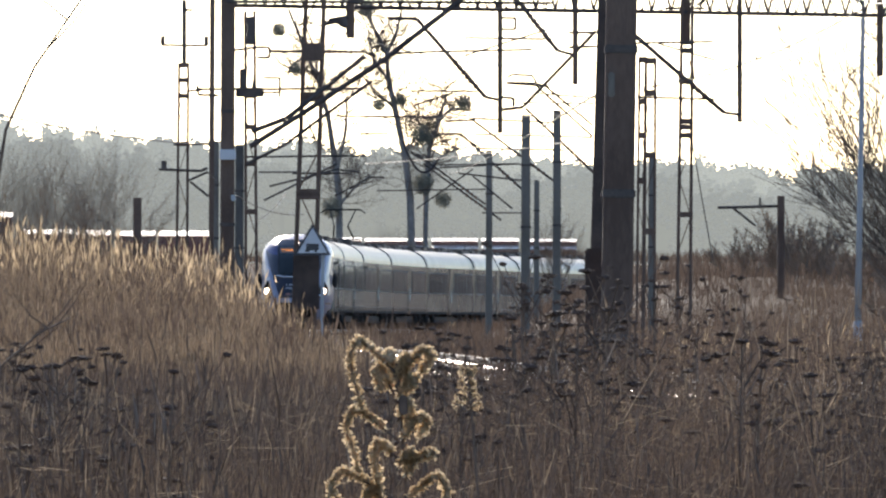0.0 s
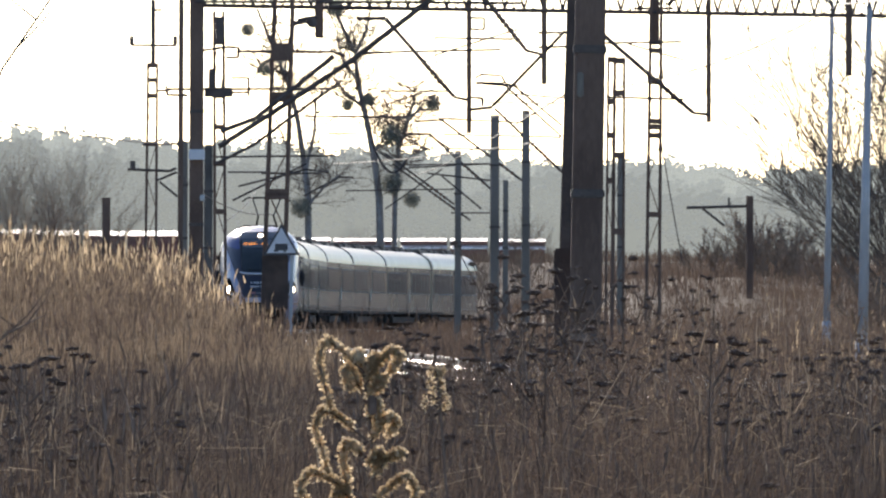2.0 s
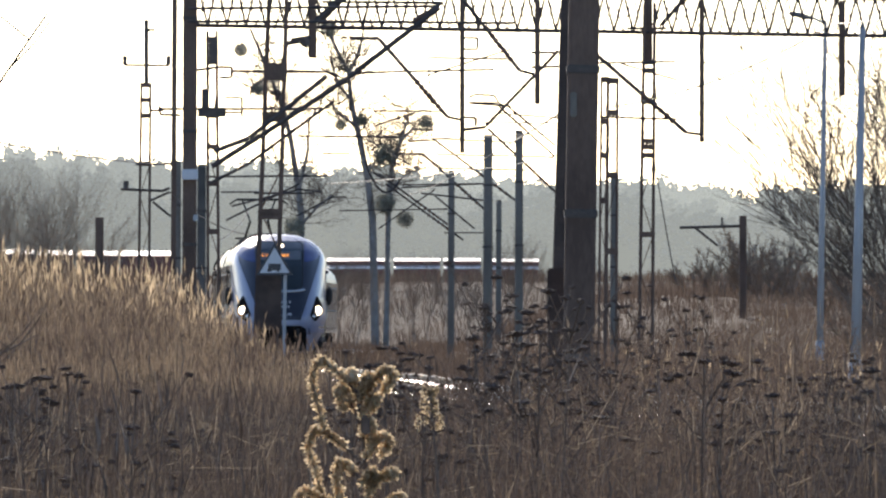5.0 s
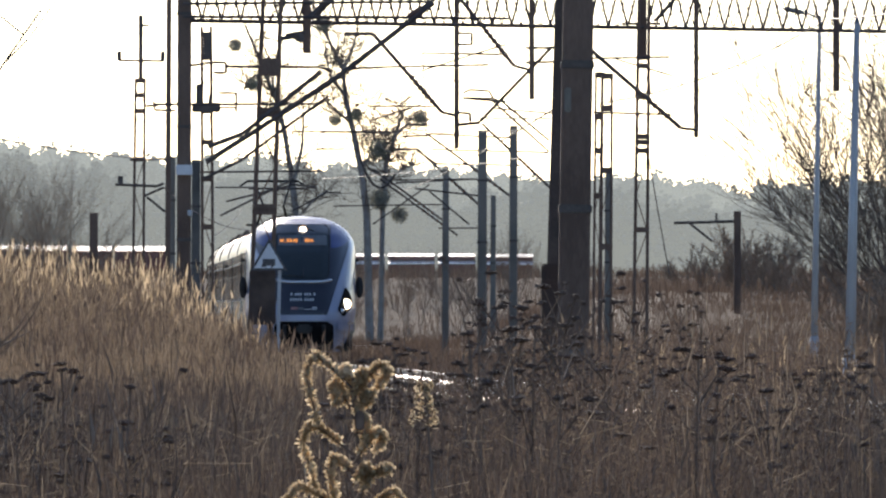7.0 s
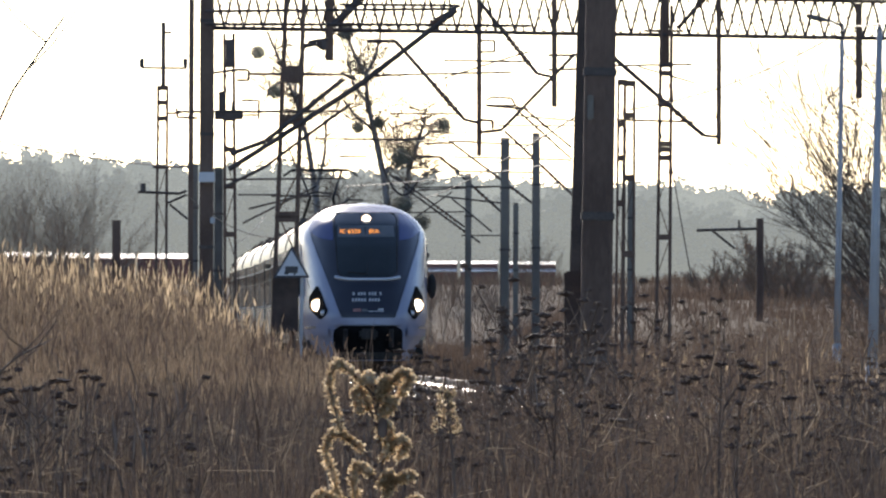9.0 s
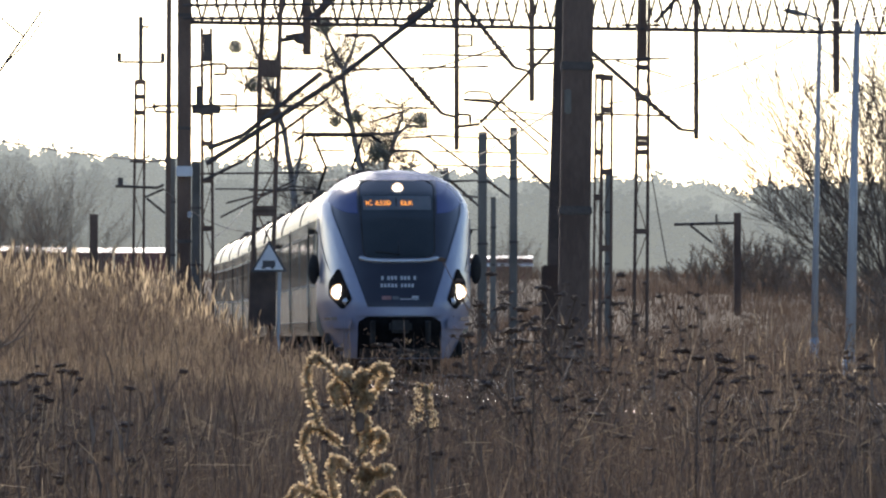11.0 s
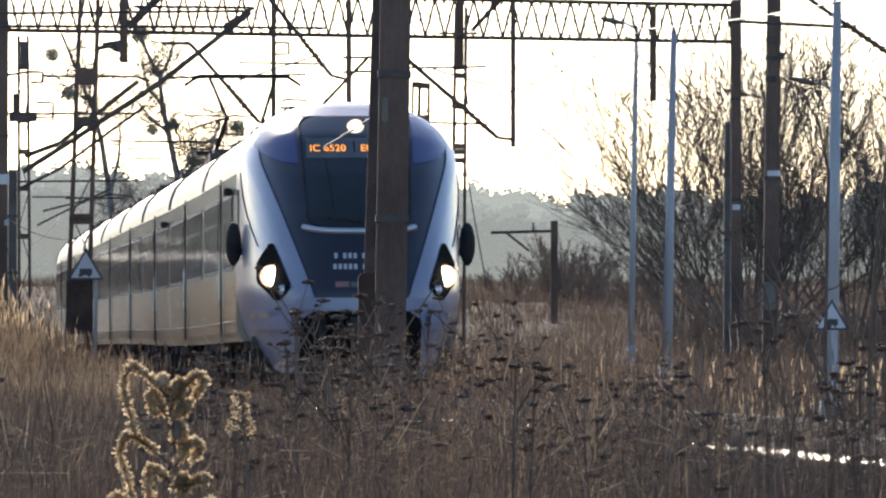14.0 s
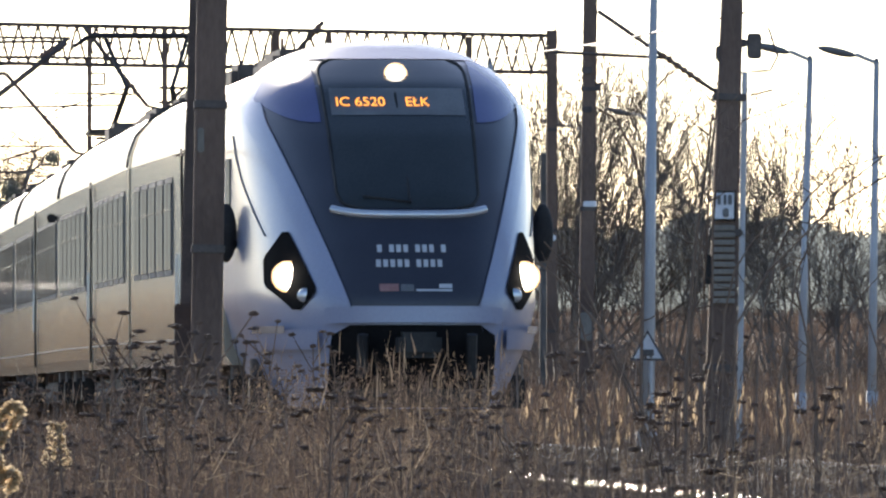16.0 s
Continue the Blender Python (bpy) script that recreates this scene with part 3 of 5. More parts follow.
WL = "thin dark overhead wire between the masts"
for a_, b_, sag in ((bay(600, 8, 124), bay(880, 300, 330), 0.4), (bay(650, 74, 124), bay(760, 350, 360), 0.5), (bay(788, 107, 125), bay(800, 330, 300), 0.4),
                    (bay(1060, 80, 126), bay(905, 300, 260), 0.3), (bay(440, 130, 131), bay(760, 345, 330), 0.6), (bay(602, 197, 130), bay(830, 320, 300), 0.3),
                    (bay(-100, 230, 90), bay(330, 296, 142), 0.1), (bay(1030, 200, 60), bay(740, 352, 320), 0.2), (bay(1185, 270, 128), bay(1225, 500, 128), 0.05),
                    (bay(500, 75, 124), bay(900, 160, 150), 0.2), (bay(620, 245, 170), bay(1010, 240, 160), 0.1), (bay(610, 330, 200), bay(1010, 285, 160), 0.1),
                    (bay(420, 430, 150), bay(470, 380, 180), 0.1), (bay(330, 345, 142), bay(500, 420, 160), 0.3), (bay(1700, 20, 105), bay(2200, -10, 60), 0.1)):
    wire(WL, a_, b_, sag)
wire("pale feeder wire with upright clips", bay(1110, 195, 128), bay(1500, 50, 124), 0.25, 0.014, 13)
wire("pale loose cable loop hanging from the bracket", bay(676, 290, 160), bay(738, 322, 160), 0.55, 0.03)
wire("pale feeder wire across to the lamp posts", bay(1500, 48, 90), bay(2100, -60, 60), 0.1, 0.012)


# ---- lamp posts ----
def lamp_post(u0, v0, u1, v1, d, r0, r1, head=None, label="pale galvanised street lamp post"):
    m, L = upright(spot(u0, v0, d), spot(u1, v1, d))
    t = thing("street_lamp", label, "street lamp", "street lamps")
    t.matrix_basis = m
    part("pole", tube(bmesh.new(), (0, 0, 0), (0, 0, L), r1, r0, n=12), "galv", t, smooth=True)
    part("base_sleeve", tube(bmesh.new(), (0, 0, 0), (0, 0, 1.1), r1 * 1.25, r1 * 1.2, n=12), "galv", t, smooth=True)
    part("cap", tube(bmesh.new(), (0, 0, L - 0.02), (0, 0, L + 0.06), r0 * 1.1, r0 * 0.5, n=10), "grey", t)
    if head:
        s, ln = head
        part("arm", tube(bmesh.new(), (0, 0, L - 0.02), (s * ln * 0.4, 0, L + 0.12), r0 * 0.7, n=8), "galv", t)
        bm = bmesh.new()
        bmesh.ops.create_uvsphere(bm, u_segments=12, v_segments=8, radius=1, matrix=Matrix.LocRotScale((s * ln * 0.75, 0, L + 0.16), Euler((0, -0.2 * s, 0)), (ln * 0.38, 0.13, 0.07)))
        part("lantern", bm, "grey", t, smooth=True)
    return t


lamp_post(1528, 5, 1520, 460, 150, 0.045, 0.09, (-1, 0.8))
lamp_post(1594, 12, 1582, 580, 105, 0.05, 0.1)
lamp_post(1886, -160, 1872, 640, 70, 0.04, 0.1, label="tall pale grey tapered lamp post behind the sign")
lamp_post(2163, 5, 2152, 400, 105, 0.05, 0.08, (-1, 0.9), "dark street lamp post with a flat lantern")
lamp_post(2281, 10, 2275, 420, 105, 0.05, 0.08, (-1, 0.9), "dark street lamp post with a flat lantern")
lamp_post(1876, 110, 1870, 480, 170, 0.06, 0.1, (-1, 1.1), "far street lamp behind the bare trees")
lamp_post(1757, 130, 1752, 480, 180, 0.06, 0.1, (-1, 1.1), "far street lamp behind the bare trees")
lamp_post(2330, -100, 2318, 500, 90, 0.06, 0.1)


# ---- warning signs ----
def warning_sign(u, v, d, size, label, post):
    c = spot(u, v, d)
    t = thing("warning_sign", label, "road sign", "warning signs", at=c)
    h = size * 0.866
    for nm, k, y0, y1, mt in (("border", 1.0, 0.0, 0.015, "navy"), ("face", 0.8, -0.006, 0.0, "signwhite")):
        bm = bmesh.new()
        tri = [(-size / 2 * k, -h / 3 * k), (size / 2 * k, -h / 3 * k), (0, h * 2 / 3 * k)]
        f_ = [bm.verts.new((x, y0, z)) for x, z in tri]
        b_ = [bm.verts.new((x, y1, z)) for x, z in tri]
        bm.faces.new(f_), bm.faces.new(b_[::-1])
        for i in range(3):
            bm.faces.new((f_[i], b_[i], b_[(i + 1) % 3], f_[(i + 1) % 3]))
        part(nm, bm, mt, t)
    bm = bmesh.new()
    box(bm, -0.17 * size, 0.17 * size, -0.014, -0.008, -0.16 * size, 0.02 * size, 0.002)
    box(bm, -0.2 * size, -0.08 * size, -0.014, -0.008, -0.2 * size, -0.13 * size, 0.002)
    box(bm, 0.06 * size, 0.12 * size, -0.014, -0.008, -0.21 * size, -0.16 * size, 0.002)
    part("pictogram", bm, "navy", t)
    if post:
        g = ground_z(c.x, c.y) - c.z
        part("post", tube(bmesh.new(), (0.03, 0.05, h * 0.5), (0.03, 0.05, g - 0.2), 0.03, n=8), "galv", t)


warning_sign(553, 433, 111.5, 0.66, "triangular white warning sign with a dark blue border", False)
mast(572, 440, 570, 545, 111.6, 0.06, label="thin pale sign post at the lattice mast", name="sign_post", material="galv", group="", footing=False)
warning_sign(1874, 522, 66, 0.38, "triangular warning sign on a thin pale post", True)


# ---- parked wagons beyond ----
def wagon(u0, u1, v, d, side, label, bulge=False):
    a_, b_ = spot(u0, v, d), spot(u1, v, d)
    L, g = b_.x - a_.x, ground_z((a_.x + b_.x) / 2, a_.y)
    t = thing("parked_wagon", label, "railway wagon", "parked wagons", at=((a_.x + b_.x) / 2, a_.y, g))
    H = a_.z - g
    R = 0.26 if bulge else 0.42
    part("body", box(bmesh.new(), -L / 2, L / 2, -1.4, 1.4, 0.7, H - R, 0.05), side, t)
    # shallow pitched roof, ridge behind the middle; pitch set to mirror the sun
    def pitched(rim):
        bm = bmesh.new()
        A, B = ([bm.verts.new((x, y, z)) for y, z in rim] for x in (-L / 2, L / 2))
        for k in range(len(rim)):
            k2 = (k + 1) % len(rim)
            bm.faces.new((A[k], B[k], B[k2], A[k2]))
        bm.faces.new(A), bm.faces.new(B[::-1])
        bmesh.ops.recalc_face_normals(bm, faces=bm.faces)
        return bm
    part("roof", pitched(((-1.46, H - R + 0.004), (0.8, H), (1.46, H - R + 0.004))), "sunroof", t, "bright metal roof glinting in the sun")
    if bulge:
        # invented deck and base, sloped only to throw a second strip of glint
        part("glint_deck", pitched(((-1.404, H - 0.68), (-1.404, H - 0.6), (-3.1, H - 0.86), (-3.1, H - 0.94))), "sunroof", t, "sloping metal deck added to carry a bright strip of glint")
        part("glint_deck_base", box(bmesh.new(), -L / 2 + 0.1, L / 2 - 0.1, -3.0, -1.406, -0.1, H - 0.945, 0.03), "wagonred", t)
    part("underframe", box(bmesh.new(), -L / 2 + 0.3, L / 2 - 0.3, -1.1, 1.1, 0.35, 0.696), "black", t)
    for s in (-1, 1):
        for k in (-0.9, 0.9):
            part("wheel", tube(bmesh.new(), (s * L * 0.36 + k, -0.8, 0.35), (s * L * 0.36 + k, 0.8, 0.35), 0.42, n=12), "steel", t)


for u0, u1, v in ((-330, -120, 404), (-115, 22, 376), (40, 128, 406), (134, 196, 408), (204, 276, 409), (281, 372, 409)):
    wagon(u0, u1, v, 520, "wagonred", "parked dull red railway wagon with a glinting roof")
for u0, u1, v in ((560, 640, 421), (646, 758, 422), (764, 846, 422), (852, 918, 422), (925, 1020, 423)):
    wagon(u0, u1, v, 520, "wagonred", "parked low brown wagon with a glinting roof and an added glint deck", True)


# ---- the train ----
NOSE_Y = 4.6
TIP = 9.4


def nose_w(z):
    return float(np.interp(z, [0.3, 0.5, 0.9, 1.3, 2.9, 3.1, 3.3, 3.5, 3.64, 3.76, 3.86, 3.91], [1.02, 1.14, 1.32, 1.42, 1.42, 1.40, 1.34, 1.21, 1.05, 0.85, 0.56, 0.05]))


def nose_tip(z):
    return float(np.interp(z, [0.3, 0.9, 1.35, 1.8, 2.3, 2.9, 3.4, 3.65, 3.82, 3.91], [9.25, 9.4, 9.38, 9.1, 8.65, 7.95, 7.2, 6.6, 5.8, 4.9]))


def nose_y(x, z):
    k = min(0.999, abs(x) / nose_w(z))
    return NOSE_Y + (nose_tip(z) - NOSE_Y) * (1 - k ** 2.7) ** (1 / 2.7)


def nose_at(x, z, off):
    h = 0.02
    p = Vector((x, nose_y(x, z), z))
    n = Vector((nose_y(x - h, z) - nose_y(x + h, z), 2 * h, nose_y(x, z - h) - nose_y(x, z + h)))
    n.normalize()
    return p + n * off


def patch(xl, xr, z0, z1, off, nx=16, nz=16):
    """A piece of shell laid over the nose between two curves x(z)."""
    bm = bmesh.new()
    rows = []
    for j in range(nz + 1):
        z = z0 + (z1 - z0) * j / nz
        a_, b_ = xl(z), xr(z)
        rows.append([bm.verts.new(nose_at(a_ + (b_ - a_) * i / nx, z, off)) for i in range(nx + 1)])
    for r, s in zip(rows, rows[1:]):
        for i in range(nx):
            bm.faces.new((r[i], r[i + 1], s[i + 1], s[i]))
    return bm


def mask_x(z):
    return min(float(np.interp(z, [1.27, 3.05, 3.3, 3.55, 3.72, 3.79], [0.58, 1.17, 1.19, 1.06, 0.8, 0.42])), nose_w(z) * 0.97)


def screen_x(z):
    w = 0.643 + 0.048 * (z - 2.19) / 1.45
    e_ = min((z - 2.19) / 0.16, (3.66 - z) / 0.16)
    return w if e_ > 1 else w - 0.17 * (1 - math.sqrt(max(0, 1 - (1 - max(0, e_)) ** 2)))


def corner_field(s):
    """The blue field beside the windscreen: bowed below, rounded above."""
    bm = bmesh.new()
    rows = []
    for j in range(15):
        b_ = j / 14
        row = []
        for i in range(13):
            k = i / 12
            z = (3.03 + 0.24 * k ** 2.6) * (1 - b_) + (3.665 - 0.04 * k * k) * b_
            x0 = screen_x(max(2.34, min(3.5, z))) + 0.05
            x1 = max(x0 + 0.02, min(mask_x(z) * 1.04, nose_w(z) * 0.95))
            row.append(bm.verts.new(nose_at(s * (x0 + (x1 - x0) * k), z, 0.012)))
        rows.append(row)
    for r, q in zip(rows, rows[1:]):
        for i in range(12):
            bm.faces.new((r[i], r[i + 1], q[i + 1], q[i])[::s])
    return bm


def bay_x(z):
    """Half width of the black coupler bay patch, its upper corners rounded."""
    k = max(0.0, min(1.0, (z - 0.93) / 0.16))
    return 0.75 - 0.16 * (1 - math.sqrt(max(0.0, 1 - k * k)))


def section(side=0):
    """Half profile of the body: up the side and over the shoulder."""
    return [(1.34, 0.72), (1.41, 0.84), (1.42, 1.0), (1.42, 2.95)], [(1.42, 2.954), (1.40, 3.1), (1.33, 3.3), (1.18, 3.48), (0.95, 3.64), (0.6, 3.77), (0, 3.83)]


def extrude(profile, y0, y1):
    bm = bmesh.new()
    A = [bm.verts.new((x, y0, z)) for x, z in profile]
    B = [bm.verts.new((x, y1, z)) for x, z in profile]
    for i in range(len(profile) - 1):
        bm.faces.new((A[i], A[i + 1], B[i + 1], B[i]))
    return bm, A, B


def car_shell(t, y0, y1):
    lo, hi = section()
    prof = lo[::-1] + [(-x, z) for x, z in lo]
    bm, A, B = extrude(prof, y0, y1)
    bm.faces.new((A[0], A[-1], B[-1], B[0]))
    bm.faces.new(A), bm.faces.new(B[::-1])
    bmesh.ops.recalc_face_normals(bm, faces=bm.faces)
    part("body", bm, "silver", t)
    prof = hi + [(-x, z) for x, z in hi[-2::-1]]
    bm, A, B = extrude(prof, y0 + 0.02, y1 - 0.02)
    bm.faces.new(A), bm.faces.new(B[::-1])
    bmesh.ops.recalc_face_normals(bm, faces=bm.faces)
    part("roof", bm, "roofpaint", t, "glossy roof shell coloured pale gold as under the sun", smooth=False)


def side_fit(t, y0, y1, doors, cams=False):
    """Windows, door leaves, drain pipes and cameras along both sides."""
    W, H = 1.06, 0.94
    for s in (-1, 1):
        y = y0 + 0.55
        while y + W < y1 - 0.4:
            if any(abs(y + W / 2 - d_) < 1.15 for d_ in doors):
                y += 0.2
                continue
            bm = box(bmesh.new(), s * 1.428 - 0.02, s * 1.428 + 0.004, y, y + W, 1.68, 1.68 + H + 0.1, 0.006)
            w_ = part("window", bm, "grey", t, "grey window frame")
            for a_, b_ in ((0.07, W / 2 - 0.06), (W / 2 + 0.06, W - 0.07)):
                part("pane", box(bmesh.new(), s * 1.442 - 0.01, s * 1.442 + 0.003, y + a_, y + b_, 1.74, 1.68 + H + 0.04), "sideglass", w_)
            part("sash_bar", box(bmesh.new(), s * 1.446 - 0.01, s * 1.446 + 0.006, y + 0.06, y + W - 0.06, 2.36, 2.39), "silver", w_)
            y += W + 0.2
        for d_ in doors:
            part("drain_pipe", hose(bmesh.new(), [(s * 1.45, d_ + 0.2, 0.8), (s * 1.45, d_ + 0.2, 2.9), (s * 1.44, d_ - 0.05, 2.97)], 0.016), "black", t)
            dr = part("service_door", box(bmesh.new(), min(s * 1.41, s * 1.428), max(s * 1.41, s * 1.428), d_ - 0.75, d_ - 0.05, 0.7, 2.75, 0.004), "silver", t)
            part("grip", box(bmesh.new(), min(s * 1.43, s * 1.46), max(s * 1.43, s * 1.46), d_ - 0.68, d_ - 0.64, 1.3, 1.9, 0.005), "chrome", dr)
        c_ = y1 - 0.9
        if cams:
            part("side_camera", box(bmesh.new(), min(s * 1.42, s * 1.54), max(s * 1.42, s * 1.54), c_ - 0.05, c_ + 0.05, 2.68, 2.79, 0.02), "black", t)
        part("skirt_seam", box(bmesh.new(), min(s * 1.405, s * 1.424), max(s * 1.405, s * 1.424), y0, y1, 0.985, 1.0), "grey", t)


def bogie(t, y):
    b = part("bogie", box(bmesh.new(), -1.1, 1.1, y - 1.7, y + 1.7, 0.3, 0.56, 0.06), "black", t)
    for o in (-1.25, 1.25):
        part("wheel", tube(bmesh.new(), (-0.82, y + o, 0.42), (0.82, y + o, 0.42), 0.42, n=18), "steel", b)
        for s in (-1, 1):
            part("axle_box", box(bmesh.new(), min(s * 1.12, s * 1.3), max(s * 1.12, s * 1.3), y + o - 0.16, y + o + 0.16, 0.3, 0.62, 0.04), "black", b)
            part("spring", tube(bmesh.new(), (s * 1.2, y + o, 0.58), (s * 1.2, y + o, 0.78), 0.09, n=10), "steel", b)


def roof_gear(t, y0, y1, rnd):
    y = y0 + 0.9
    while y < y1 - 1.6:
        ln = rnd.uniform(1.1, 2.6)
        ln = min(ln, y1 - 0.5 - y)
        hgt, w = rnd.uniform(0.1, 0.22), rnd.uniform(0.5, 0.72)
        bm = box(bmesh.new(), -w, w, y, y + ln, 3.6, 3.82 + hgt * 0.9, 0.07)
        part("roof_unit", bm, "steel", t)
        y += ln + rnd.uniform(0.35, 1.1)


def pantograph(t, y):
    p = part("pantograph", box(bmesh.new(), -0.8, 0.8, y - 0.8, y + 0.8, 4.0, 4.06, 0.01), "black", t)
    for s in (-1, 1):
        part("lower_arm", tube(bmesh.new(), (s * 0.45, y - 0.7, 4.06), (s * 0.3, y + 0.9, 4.62), 0.04), "black", p)
        part("upper_arm", tube(bmesh.new(), (s * 0.3, y + 0.9, 4.62), (s * 0.55, y - 0.3, 5.35), 0.03), "black", p)
    part("collector_head", tube(bmesh.new(), (-0.75, y - 0.3, 5.38), (0.75, y - 0.3, 5.38), 0.04), "black", p)
    for s in (-1, 1):
        part("horn", tube(bmesh.new(), (s * 0.75, y - 0.3, 5.38), (s * 0.98, y - 0.3, 5.22), 0.03), "black", p)


def middle_car(rnd, panto=False):
    t = thing("train_car", "silver passenger car with dark windows and a sunlit roof", "train car", "cars of the train")
    car_shell(t, -9.33, 9.33)
    side_fit(t, -9.2, 9.2, (0.4,), panto)
    for y in (-6.6, 6.6):
        bogie(t, y)
    roof_gear(t, -9.0, 9.0, rnd)
    part("underframe", box(bmesh.new(), -1.15, 1.15, -4.4, 4.4, 0.3, 0.6, 0.05), "black", t)
    part("gangway", box(bmesh.new(), -1.15, 1.15, -9.5, -9.334, 0.85, 3.5, 0.05), "black", t, "black rubber gangway bellows")
    for y in (-9.1, 9.1):
        part("roof_seam", hose(bmesh.new(), [(x, y, z + 0.012) for x, z in section()[1]] + [(-x, y, z + 0.012) for x, z in section()[1][-2::-1]], 0.022, n=4), "black", t)
    if panto:
        pantograph(t, 2.0)
    return t


def lead_car(rnd):
    t = thing("train_lead_car", "white and blue driving car of an electric train, headlights lit", "train car", "cars of the train")
    car_shell(t, -9.33, NOSE_Y)
    side_fit(t, -9.2, NOSE_Y - 0.5, (-1.0,), True)
    for y in (-6.6, 5.0):
        bogie(t, y)
    roof_gear(t, -9.0, 2.6, rnd)
    part("gangway", box(bmesh.new(), -1.15, 1.15, -9.5, -9.334, 0.85, 3.5, 0.05), "black", t, "black rubber gangway bellows")
    # the nose shell
    bm = bmesh.new()
    N, Zs = 44, [0.3, 0.4, 0.5, 0.7, 0.9, 1.1, 1.3, 1.45, 1.6, 1.8, 2.0, 2.2, 2.4, 2.6, 2.8, 2.95, 3.1, 3.2, 3.3, 3.4, 3.5, 3.57, 3.64, 3.69, 3.74, 3.80, 3.84, 3.88, 3.91]
    rows = []
    for z in Zs:
        row = []
        for i in range(N + 1):
            th = -math.pi / 2 + math.pi * i / N
            sx = math.copysign(abs(math.sin(th)) ** (2 / 2.7), th)
            row.append(bm.verts.new((nose_w(z) * sx, NOSE_Y + (nose_tip(z) - NOSE_Y) * abs(math.cos(th)) ** (2 / 2.7), z)))
        rows.append(row)
    for r, s in zip(rows, rows[1:]):
        for i in range(N):
            bm.faces.new((r[i], r[i + 1], s[i + 1], s[i]))
    bm.faces.new(rows[-1])
    nose = part("nose", bm, "white", t, "glossy white moulded nose shell", smooth=True)
    part("mask", patch(lambda z: -mask_x(z), mask_x, 1.27, 3.79, 0.006, 24, 30), "navy", t, "dark navy front mask", smooth=True)
    for s in (-1, 1):
        part("blue_panel", corner_field(s), "blue", t, "bright blue corner panel with a bowed lower edge", smooth=True)
        def v0(z, s=s):
            return s * (mask_x(z) + 0.0)
        def v1(z, s=s):
            return s * min(mask_x(z) + 0.15, nose_w(z) * 0.985)
        part("nose_stripe", patch(*((v0, v1) if s > 0 else (v1, v0)), 1.25, 3.25, 0.022, 5, 24), "white", t, smooth=True)
        # headlight in its dark housing
        def h0(z, s=s):
            return s * float(np.interp(z, [1.24, 1.42, 1.98], [0.99, 0.86, 1.06]))
        def h1(z, s=s):
            return s * float(np.interp(z, [1.24, 1.47, 1.74, 1.98], [1.05, 1.25, 1.25, 1.11]))
        hl = part("headlight", patch(*((h0, h1) if s > 0 else (h1, h0)), 1.24, 1.98, 0.012, 8, 14), "blacktrim", t, "black headlight housing", smooth=True)
        c = nose_at(s * 1.075, 1.55, 0.02)
        bm = bmesh.new()
        bmesh.ops.create_uvsphere(bm, u_segments=16, v_segments=10, radius=0.15, matrix=Matrix.Translation(c) @ Matrix.Diagonal((1, 0.22, 1, 1)))
        part("reflector", bm, "reflector", hl, "headlight bowl glowing orange for the lamp's glare", smooth=True)
        bm = bmesh.new()
        bmesh.ops.create_uvsphere(bm, u_segments=16, v_segments=10, radius=0.128, matrix=Matrix.Translation(c) @ Matrix.Diagonal((1, 0.6, 1, 1)))
        part("lamp_lens", bm, "lamp", hl, "lit warm headlight", smooth=True)
        c = nose_at(s * 0.96, 1.37, 0.01)
        bm = bmesh.new()
        bmesh.ops.create_uvsphere(bm, u_segments=12, v_segments=8, radius=0.07, matrix=Matrix.Translation(c) @ Matrix.Diagonal((1, 0.5, 1, 1)))
        part("fog_lens", bm, "chrome", hl, smooth=True)
        # lower wing with chrome lip
        def w0(z, s=s):
            return s * 0.82
        def w1(z, s=s):
            return s * min(1.28, nose_w(z) * 0.97)
        part("lower_wing", patch(*((w0, w1) if s > 0 else (w1, w0)), 0.88, 1.06, 0.06, 8, 4), "white", t, smooth=True)
        part("wing_lip", patch(*((lambda z: 1.06, lambda z: 1.27) if s > 0 else (lambda z: -1.27, lambda z: -1.06)), 1.03, 1.1, 0.07, 5, 3), "chrome", t, smooth=True)
        # mirror pod and cab side window
        bm = bmesh.new()
        bmesh.ops.create_uvsphere(bm, u_segments=14, v_segments=10, radius=1, matrix=Matrix.LocRotScale((s * 1.5, 6.0, 2.0), None, (0.105, 0.12, 0.29)))
        part("mirror", bm, "black", t, "black rear-view camera pod", smooth=True)
        part("mirror_arm", tube(bmesh.new(), (s * 1.3, 5.9, 1.85), (s * 1.5, 6.0, 1.95), 0.05), "black", t)
        part("cab_window", box(bmesh.new(), min(s * 1.36, s * 1.425), max(s * 1.36, s * 1.425), 4.9, 5.45, 2.1, 2.75, 0.02), "glass", t)
        arc = [nose_at(s * (1.395 - 0.16 * k / 8 * (k / 8)), 2.95 - 1.0 * k / 8, 0.006) for k in range(9)]
        part("panel_seam", hose(bmesh.new(), arc, 0.008, n=4), "grey", t)
    part("brow", patch(lambda z: -nose_w(z) * 0.9, lambda z: nose_w(z) * 0.9, 3.672, 3.865, 0.01, 24, 8), "blue", t, "dull blue band over the windscreen", smooth=True)
    part("windscreen", patch(lambda z: -screen_x(z), screen_x, 2.19, 3.655, 0.014, 20, 26), "glass", t, "dark laminated windscreen", smooth=True)
    rim = []
    for k in range(41):
        z = 2.19 + 1.465 * k / 40
        rim.append((screen_x(z), z))
    loop = rim + [(-x, z) for x, z in rim[::-1]]
    P = [nose_at(x, z, 0.014) for x, z in loop]
    part("screen_seal", hose(bmesh.new(), P, 0.017, closed=True), "black", t)
